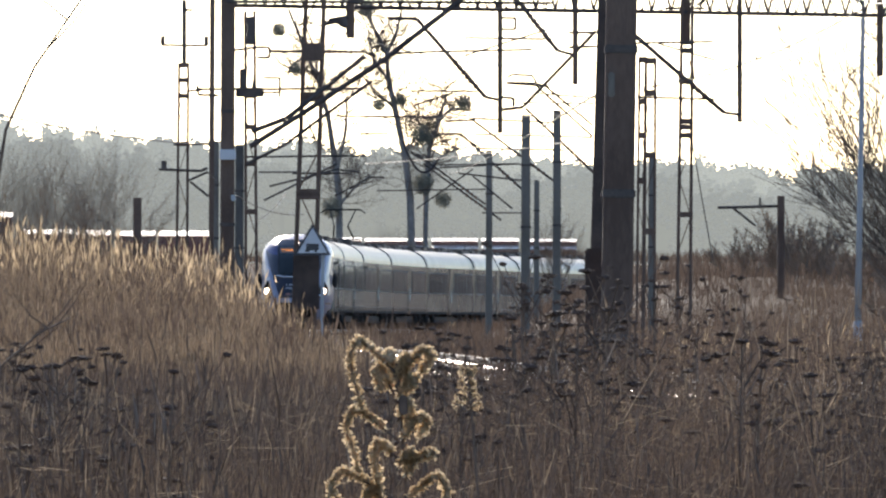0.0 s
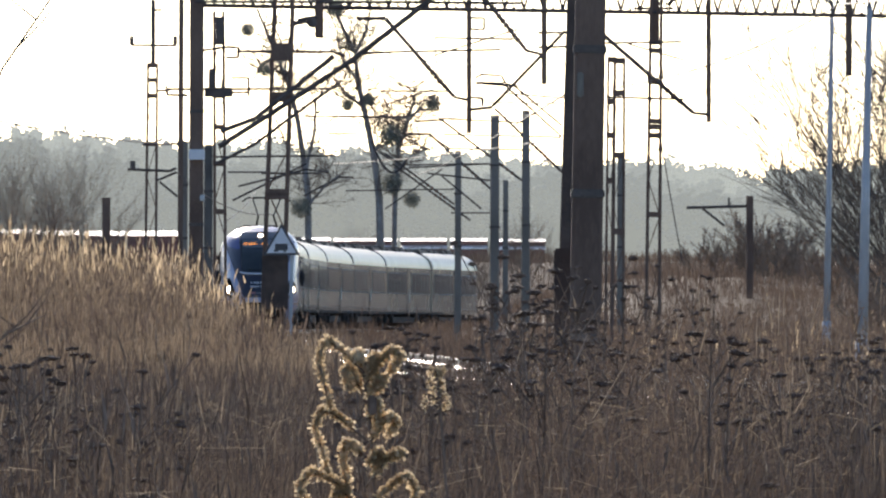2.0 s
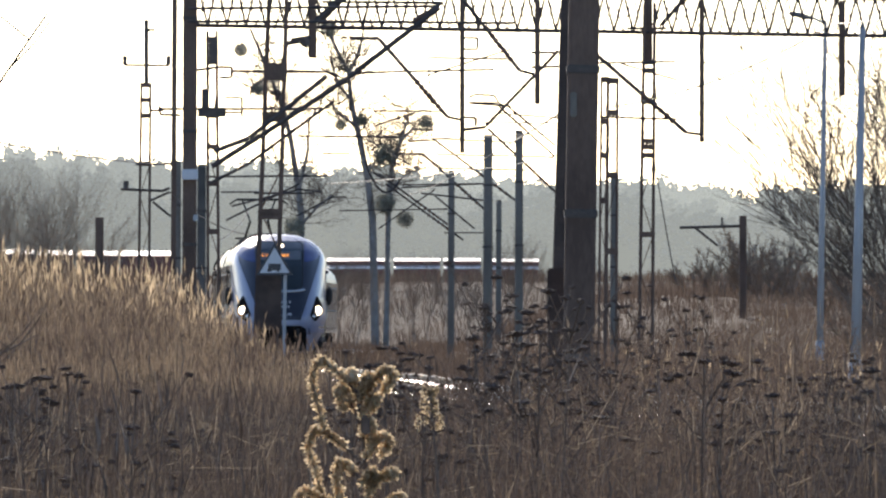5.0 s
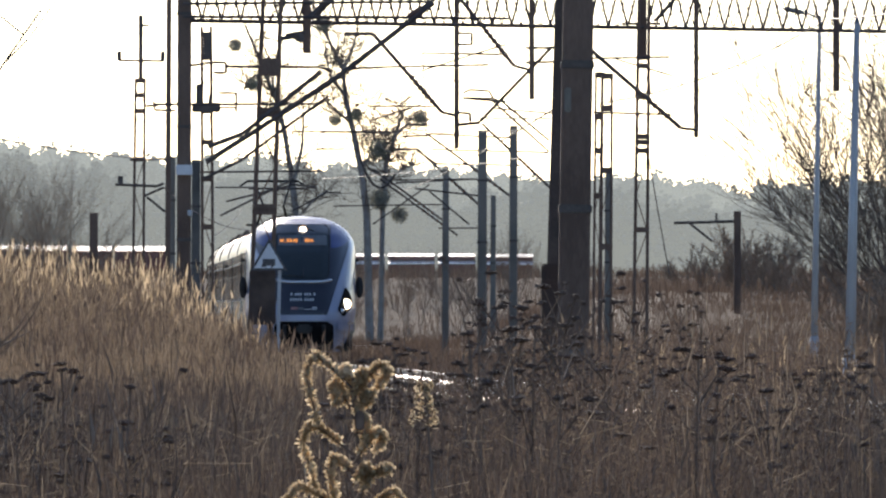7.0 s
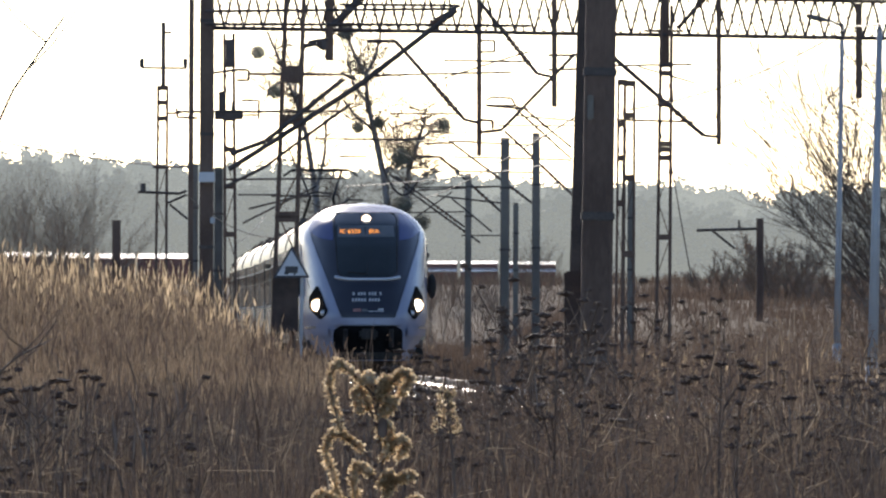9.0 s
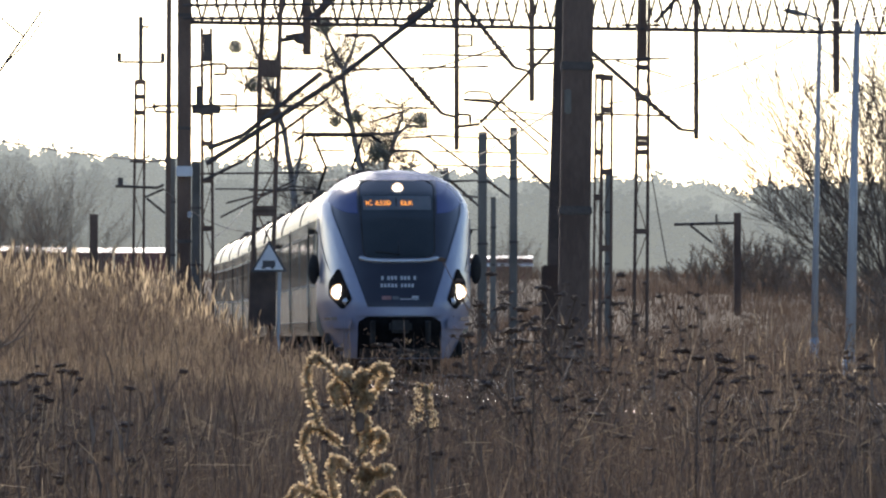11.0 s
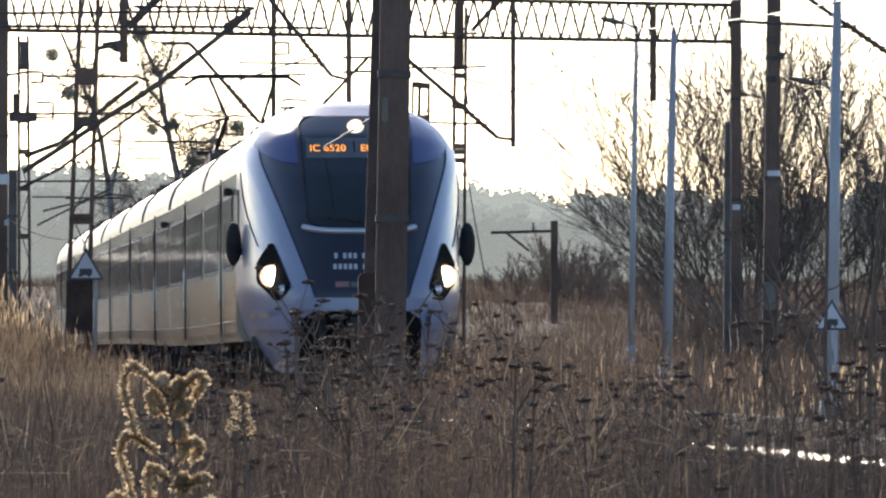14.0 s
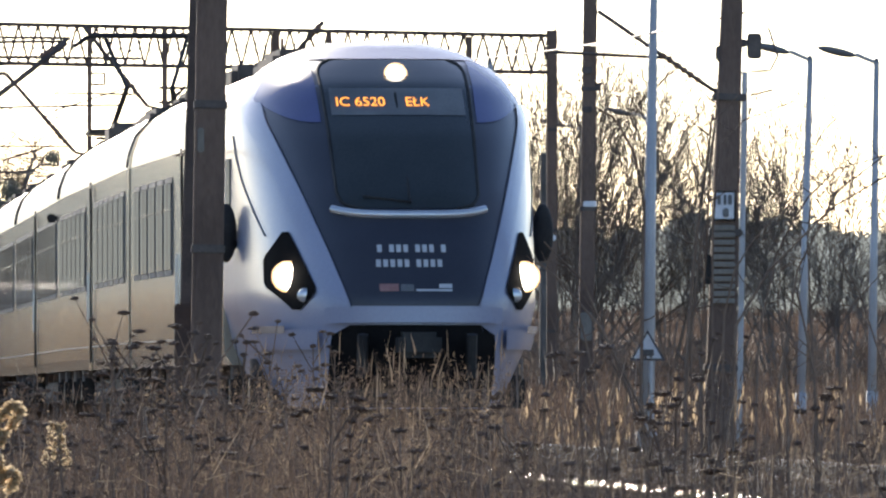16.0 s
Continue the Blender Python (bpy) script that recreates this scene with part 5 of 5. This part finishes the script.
# the goldenrod plume close to the camera
def goldenrod(u, v, d, k_, seed, fluffs):
    rnd = random.Random(seed)
    top = spot(u, v, d)
    g = ground_z(top.x, top.y)
    t = thing("goldenrod", "dried golden goldenrod plume with curling fluffy sprays", "weed", at=(top.x, top.y, g))
    H = top.z - g
    part("stem", tubes([((0.03, 0, -0.1), (0.02, 0, H * 0.8)), ((0.02, 0, H * 0.8), (0, 0, H - 0.01))], 0.0028, 6), "deadstem", t)
    px = k_ * d / F
    sprays = [(34, 0, -92, 100, 58), (44, 0, 66, 34, 52), (60, 0, -16, 14, 62), (66, 0, 20, 22, 60), (84, 0, -40, 34, 62), (92, 0, 34, 18, 50), (150, 0, -98, 92, 52), (168, 0, 58, 30, 58),
              (182, 0, -44, 74, 26), (236, 0, 70, 6, 62), (258, 0, -128, 76, 50), (276, 0, 98, 88, 62), (300, 0, -60, 40, 60), (330, 0, -150, 90, 60), (345, 0, 120, 80, 60), (205, 0, 30, 24, 34), (120, 0, 26, 36, 36), (380, 0, 60, 40, 70)]
    for dz, _, reach, drop, rise in sprays:
        s = 1 if reach < 0 else -1
        bm = bmesh.new()
        root = Vector((0.0, 0, H - dz * px))
        pts = []
        for k in range(15):
            q = k / 14
            ang = q * 3.6
            x = reach * px * (1 - (1 - q) ** 1.7) if q < 0.75 else reach * px * (1 - 0.25 ** 1.7) - reach * px * 0.9 * (q - 0.75) ** 1.2
            z = rise * px * math.sin(min(q, 0.62) / 0.62 * 1.5708) - (drop * px * ((q - 0.5) / 0.5) ** 1.6 if q > 0.5 else 0)
            pts.append(root + Vector((x, rnd.uniform(-1, 1) * 6 * px + 20 * px * math.sin(s * q * 3), z)))
        hose(bm, pts, 0.0018, 0.0012, n=4)
        sp = part("spray", bm, "deadstem", t)
        V, Fc = [], []
        for k in range(2, 15):
            for _ in range(fluffs):
                c = pts[k] + (pts[k] - pts[k - 1]) * rnd.random()
                dirn = Vector((rnd.gauss(0, 1), rnd.gauss(0, 1), rnd.gauss(0.5, 0.9))).normalized()
                ln = rnd.uniform(0.004, 0.0105) * (0.45 + 0.55 * k_)
                side = dirn.cross(Vector((rnd.random(), rnd.random(), rnd.random()))).normalized() * 0.0011
                i = len(V)
                V += [(c - side)[:], (c + side)[:], (c + dirn * ln + side * 1.3)[:], (c + dirn * ln - side * 1.3)[:]]
                Fc.append((i, i + 1, i + 2, i + 3))
        fl = raw("fluff", V, Fc, "fluff", sp)
    return t


goldenrod(702, 628, 8.0, 1.0, 77, 58)
goldenrod(830, 655, 11.0, 0.2, 78, 4)
small("dry_leaf", "dark curled dead leaf on the stem", "leaf", ((706, 722, 700, 735),), 7.98, "deadhead", 0.006)


def stalk(label, pts, d, r):
    P = [spot(u, v, d) for u, v in pts]
    t = thing("dead_stalk", label, "weed", "tall dead stalks", at=P[0])
    part("stem", hose(bmesh.new(), [p - P[0] for p in P], r, r * 0.4), "deadstem", t)
    rnd = random.Random(len(pts) * 7 + int(pts[0][0]))
    for k in range(6):
        i = rnd.randrange(1, len(P) - 1)
        p = P[i].lerp(P[i + 1], rnd.random()) - P[0]
        q = p + Vector((rnd.choice((-1, 1)) * rnd.uniform(0.03, 0.09), 0, rnd.uniform(0.02, 0.1)))
        part("side_twig", hose(bmesh.new(), [p, p.lerp(q, 0.5) + Vector((0, 0, -0.008)), q], r * 0.4, r * 0.2, n=4), "deadstem", t)


ST = "thin dark bent dead stalk"
stalk(ST, ((-40, 1150), (-20, 420), (10, 230), (60, 120), (150, -10)), 9, 0.0034)
stalk(ST, ((-30, 1100), (0, 650), (70, 590), (130, 560)), 12, 0.004)
stalk(ST, ((1900, 1150), (1862, 600), (1868, 260), (1850, 170), (1815, 110), (1780, 90)), 20, 0.007)
for pts, r in ((((1900, 1150), (1828, 752), (1778, 652), (1738, 562), (1698, 452)), 0.005),
               (((1870, 1150), (1800, 760), (1788, 642), (1768, 522), (1753, 462), (1718, 402)), 0.006),
               (((1938, 1150), (1943, 552), (1953, 402), (1963, 302), (1978, 202), (1990, 102)), 0.008),
               (((1955, 1150), (1951, 500), (1961, 390), (1975, 300)), 0.006),
               (((2060, 1150), (2068, 542), (2078, 462), (2103, 352), (2128, 302), (2158, 252), (2208, 202), (2293, 177)), 0.005),
               (((1990, 1150), (2010, 460), (2028, 382), (2058, 332), (2138, 242)), 0.0045),
               (((2180, 1150), (2178, 702), (2163, 452), (2158, 332), (2166, 240)), 0.006),
               (((1985, 1150), (1990, 300), (2003, 157), (2048, 112), (2138, 80)), 0.004),
               (((2200, 1150), (2218, 502), (2238, 442), (2293, 382)), 0.0045),
               (((2130, 1150), (2120, 560), (2105, 440), (2112, 360)), 0.005)):
    stalk(ST, pts, 20, r)
stalk(ST, ((1960, 1100), (1850, 620), (1760, 400), (1690, 330)), 20, 0.006)
stalk(ST, ((1980, 1100), (1890, 680), (1790, 480), (1710, 390), (1670, 360)), 19, 0.006)
stalk(ST, ((2010, 1150), (2030, 480), (2090, 380), (2200, 270), (2320, 200), (2420, 160)), 18, 0.005)
stalk(ST, ((2180, 1100), (2170, 560), (2140, 420), (2160, 330)), 17, 0.005)
stalk(ST, ((2330, 1100), (2310, 600), (2250, 420), (2200, 330)), 17, 0.004)
stalk(ST, ((2000, 1000), (1965, 620), (1985, 200), (2000, 60)), 30, 0.012)
stalk(ST, ((2120, 1000), (2105, 600), (2140, 380), (2210, 240), (2330, 150)), 22, 0.006)


# bare trees
def bare_tree(name, label, base, h, seed, spread=0.5, trunks=1, depth=5, r=None, twigs=3, lean=0.0, mt="bark", fine_mt="twig"):
    rnd = random.Random(seed)
    t = thing(name, label, "tree" if trunks == 1 else "bush", "bare trees", at=base)
    wood = bmesh.new()
    VT, FT = [], []

    def seg(p, q, r0, r1):
        if r0 > 0.022:
            tube(wood, p, q, r0, r1, 6)
        else:
            sd = (q - p).cross(Vector((0.1, 1, 0.1))).normalized()
            i = len(VT)
            VT.extend([(p - sd * r0)[:], (p + sd * r0)[:], (q + sd * r1)[:], (q - sd * r1)[:]])
            FT.append((i, i + 1, i + 2, i + 3))
            sd2 = Vector((0, r0, 0))
            VT.extend([(p - sd2)[:], (p + sd2)[:], (q + sd2 * 0.7)[:], (q - sd2 * 0.7)[:]])
            FT.append((i + 4, i + 5, i + 6, i + 7))

    def grow(p, dirn, ln, rad, lev):
        n = 3
        for k in range(n):
            dirn = (dirn + Vector((rnd.gauss(0, 0.11), rnd.gauss(0, 0.11), 0.05))).normalized()
            q = p + dirn * ln / n
            seg(p, q, rad, rad * 0.85)
            rad *= 0.85
            p = q
            if lev > 0 and (k > 0 or lev < depth):
                for _ in range(1 if lev > 2 else twigs - 1):
                    ax = Vector((rnd.gauss(0, 1), rnd.gauss(0, 1), rnd.gauss(0, 0.4))).normalized()
                    nd = (dirn + ax * spread * rnd.uniform(0.7, 1.5)).normalized()
                    grow(p, nd, ln * rnd.uniform(0.5, 0.78), rad * 0.62, lev - 1)
        if lev > 0:
            grow(p, dirn, ln * 0.7, rad * 0.85, lev - 1)

    for k in range(trunks):
        a_ = rnd.uniform(0, 6.283)
        o = Vector((rnd.gauss(0, 0.5), rnd.gauss(0, 0.5), -0.2)) if trunks > 1 else Vector((0, 0, -0.2))
        sl = rnd.uniform(0.1, 0.5) if trunks > 1 else 0
        grow(o, Vector((math.cos(a_) * sl + lean, math.sin(a_) * sl, 1)).normalized(), h * rnd.uniform(0.34, 0.42), r or h * 0.016, depth)
    part("trunk", wood, mt, t, smooth=True)
    raw("crown", VT, FT, fine_mt, t)
    return t


def limb_tree(label, d, trunk, limbs, r, seed, twig_n):
    """A bare tree drawn from the lines of its trunk and main limbs, with forking twigs off them."""
    rnd = random.Random(seed)
    P0 = spot(*trunk[0], d)
    g = ground_z(P0.x, P0.y)
    t = thing("bare_tree", label, "tree", "bare trees", at=(P0.x, P0.y, g))
    V, Fc = [], []

    def rib(p, q, a_, b_):
        for e_ in ((q - p).cross(Vector((0.05, 1, 0.05))).normalized(), Vector((0, 1, 0))):
            i = len(V)
            V.extend([(p - e_ * a_)[:], (p + e_ * a_)[:], (q + e_ * b_)[:], (q - e_ * b_)[:]])
            Fc.append((i, i + 1, i + 2, i + 3))

    def twig(p, dirn, ln, w, lev):
        for k in range(4):
            dirn = (dirn + Vector((rnd.gauss(0, 0.2), rnd.gauss(0, 0.2), 0.06))).normalized()
            q = p + dirn * ln / 4
            rib(p, q, w, w * 0.8)
            p, w = q, w * 0.8
            if lev:
                ax = Vector((rnd.gauss(0, 1), rnd.gauss(0, 1), rnd.gauss(0.1, 0.6))).normalized()
                twig(p, (dirn + ax * 0.9).normalized(), ln * rnd.uniform(0.4, 0.7), max(0.011, w * 0.6), lev - 1)

    for n, (pts, r0, r1) in enumerate([(trunk, r, r * 0.3)] + [(p, r * k, r * 0.14) for k, p in limbs]):
        Q = [spot(u, v, d) - Vector((P0.x, P0.y, g)) for u, v in pts]
        if n == 0:
            Q[0].z = -0.2
        Q = [Q[0]] + [p + Vector((0, rnd.uniform(-0.5, 0.5), 0)) for p in Q[1:]] if n == 0 else Q
        part("trunk" if n == 0 else "limb", hose(bmesh.new(), Q, r0, r1, n=7), "bark", t, smooth=True)
        for _ in range(twig_n if n == 0 else twig_n // 2):
            i = rnd.randrange(1 if n == 0 else 0, len(Q) - 1)
            k = rnd.random()
            ax = Vector((rnd.gauss(0, 1), rnd.gauss(0, 0.8), rnd.uniform(-0.2, 1.0))).normalized()
            twig(Q[i].lerp(Q[i + 1], k), ax, rnd.uniform(1.0, 2.4), 0.03, 2)
    raw("crown", V, Fc, "twig", t)


def mistletoe(u, v, d, R, seed):
    rnd = random.Random(seed)
    c = spot(u, v, d)
    V, Fc = [], []
    for _ in range(1700):
        p = Vector((rnd.gauss(0, 1), rnd.gauss(0, 1), rnd.gauss(0, 1))).normalized() * R * rnd.random() ** 0.45
        a_ = Vector((rnd.gauss(0, 1), rnd.gauss(0, 1), rnd.gauss(0, 1))).normalized() * R * 0.2
        b_ = Vector((rnd.gauss(0, 1), rnd.gauss(0, 1), rnd.gauss(0, 1))).normalized() * R * 0.06
        i = len(V)
        V += [(p - b_)[:], (p + b_)[:], (p + a_)[:]]
        Fc.append((i, i + 1, i + 2))
    ob = tagged(raw("mistletoe", V, Fc, "mistletoe"), "round mistletoe clump in the bare tree, its green paled for haze", "mistletoe", "mistletoe clumps")
    ob.location = c


D = 390
TL = "tall bare tree with thin twigs behind the tracks"
limb_tree(TL, D, ((732, 436), (726, 350), (718, 287), (703, 210), (688, 144), (684, 96), (661, 48), (640, 4)),
          ((0.5, ((684, 96), (703, 55), (712, 10))), (0.45, ((697, 190), (668, 165), (635, 129))), (0.4, ((688, 144), (664, 110), (652, 70), (655, 20))), (0.4, ((716, 270), (740, 240), (752, 215)))), 0.27, 3, 56)
limb_tree(TL, D, ((750, 436), (754, 340), (760, 263), (778, 210), (799, 193), (832, 196)),
          ((0.55, ((762, 258), (745, 235), (738, 200))), (0.45, ((778, 210), (790, 170), (786, 135))), (0.4, ((757, 300), (785, 275), (812, 262)))), 0.22, 8, 40)
limb_tree(TL, D, ((603, 430), (600, 340), (593, 287), (581, 210), (566, 150), (536, 78), (510, 16)),
          ((0.5, ((597, 300), (612, 230), (614, 180), (640, 140))), (0.45, ((574, 180), (560, 120), (568, 60))), (0.4, ((545, 100), (522, 110), (505, 140))), (0.4, ((603, 360), (630, 330), (655, 310)))), 0.25, 5, 56)
for k, (u, v, R) in enumerate(((821, 181, 0.46), (493, 53, 0.4), (648, 15, 0.5), (670, 186, 0.36), (708, 177, 0.4), (748, 240, 0.62), (748, 325, 0.62), (784, 353, 0.5), (587, 368, 0.6), (553, 99, 0.4), (524, 122, 0.42))):
    mistletoe(u, v, D - 0.5, R * 1.15, 60 + k)
for k, (u, d, h) in enumerate(((70, 260, 9.0), (105, 265, 8.4), (140, 270, 9.4), (190, 255, 8.6), (225, 262, 6.6), (-20, 250, 9.2), (30, 258, 8.0), (640, 330, 6.5), (680, 340, 7.0), (820, 345, 6.5), (1000, 300, 6.5), (1060, 310, 5.6), (900, 360, 6.5), (1180, 330, 4.5), (1235, 340, 4.0))):
    b = spot(u, 0, d)
    bare_tree("bare_bush", "low bare brown bush in the rough grass", (b.x, b.y, ground_z(b.x, b.y)), h, 100 + k, 0.45, 4, 3, 0.03, 4, 0, "twig", "brush")


def shrub(base, h, seed, stems=11, bark="twig", fan=0.95, r=0.024, fine=0.0058, lev0=2, label="tall many-stemmed bare shrub beyond the line"):
    """Many stems fanning up and out from one stool, with side branches and fine twigs."""
    rnd = random.Random(seed)
    t = thing("bare_shrub", label, "bush", "bare shrubs", at=base)
    V, Fc = [], []

    def rib(p, q, r0, r1):
        sd = (q - p).cross(Vector((0, 1, 0.05))).normalized()
        for e_ in (sd, Vector((0, 1, 0))):
            i = len(V)
            V.extend([(p - e_ * r0)[:], (p + e_ * r0)[:], (q + e_ * r1)[:], (q - e_ * r1)[:]])
            Fc.append((i, i + 1, i + 2, i + 3))

    def branch(p, dirn, ln, r, lev):
        n = 5 if lev == lev0 else 3
        for k in range(n):
            dirn = (dirn + Vector((rnd.gauss(0, 0.1), rnd.gauss(0, 0.1), 0.045))).normalized()
            q = p + dirn * ln / n
            r2 = max(fine, r * 0.8)
            rib(p, q, r, r2)
            if lev:
                for _ in range(3):
                    ax = Vector((rnd.gauss(0, 1), rnd.gauss(0, 1), rnd.gauss(0.1, 0.45))).normalized()
                    branch(p.lerp(q, rnd.random()), (dirn + ax * 0.6).normalized(), ln * rnd.uniform(0.25, 0.45), max(fine, r2 * 0.5), lev - 1)
            p, r = q, r2

    for k in range(stems):
        a_ = 6.283 * (k + rnd.uniform(-0.3, 0.3)) / stems * 2.0
        sl = fan * rnd.random() ** 1.15
        dirn = Vector((math.cos(a_) * sl, math.sin(a_) * sl, 1)).normalized()
        o = Vector((math.cos(a_) * 0.3, math.sin(a_) * 0.3, -0.2))
        stem_top = o + dirn * h * 0.22
        part("stem", hose(bmesh.new(), [o, o.lerp(stem_top, 0.5), stem_top], r * 1.35, r, n=5), bark, t)
        branch(stem_top, dirn, h * rnd.uniform(0.55, 0.82), r, lev0)
    raw("crown", V, Fc, bark, t)


def at_ground(u, d):
    b = spot(u, 0, d)
    return b.x, b.y, ground_z(b.x, b.y)


# one broad spreading tree, its thinner neighbours, the low scrub before them and the round bush by the mast top
for k, (u, d, h, n, fan) in enumerate(((1725, 172, 8.0, 36, 1.5), (1790, 178, 7.8, 16, 0.9), (1650, 182, 6.4, 16, 1.4), (1910, 176, 7.4, 17, 1.0), (2000, 170, 6.6, 12, 1.0), (2110, 168, 6.0, 11, 1.1),
                                       (2210, 164, 5.8, 10, 1.1), (2300, 168, 6.0, 10, 1.1), (2390, 162, 6.0, 9, 1.1))):
    shrub(at_ground(u, d), h * 1.1, 140 + k, n, "twig", fan, label="broad spreading bare tree with many stems" if k == 0 else "tall many-stemmed bare shrub beyond the line")
for k, (u, d, h) in enumerate(((1560, 190, 2.4), (1620, 160, 1.9), (1700, 156, 1.8), (1785, 152, 1.7), (1930, 150, 1.8), (2130, 148, 1.9), (2290, 148, 1.8))):
    shrub(at_ground(u, d), h, 170 + k, 9, "brush", 1.2, 0.014, 0.006, label="low tangled brown scrub in the rough grass")
for k, (u, d, h) in enumerate(((1392, 214, 2.3), (1350, 220, 1.9), (1438, 212, 2.1), (1310, 226, 1.4), (1415, 208, 1.9), (1480, 206, 1.5))):
    shrub(at_ground(u, d), h, 190 + k, 9, "brush", 1.3, 0.011, 0.007, label="dense rounded brown bush in the rough grass")


motions()
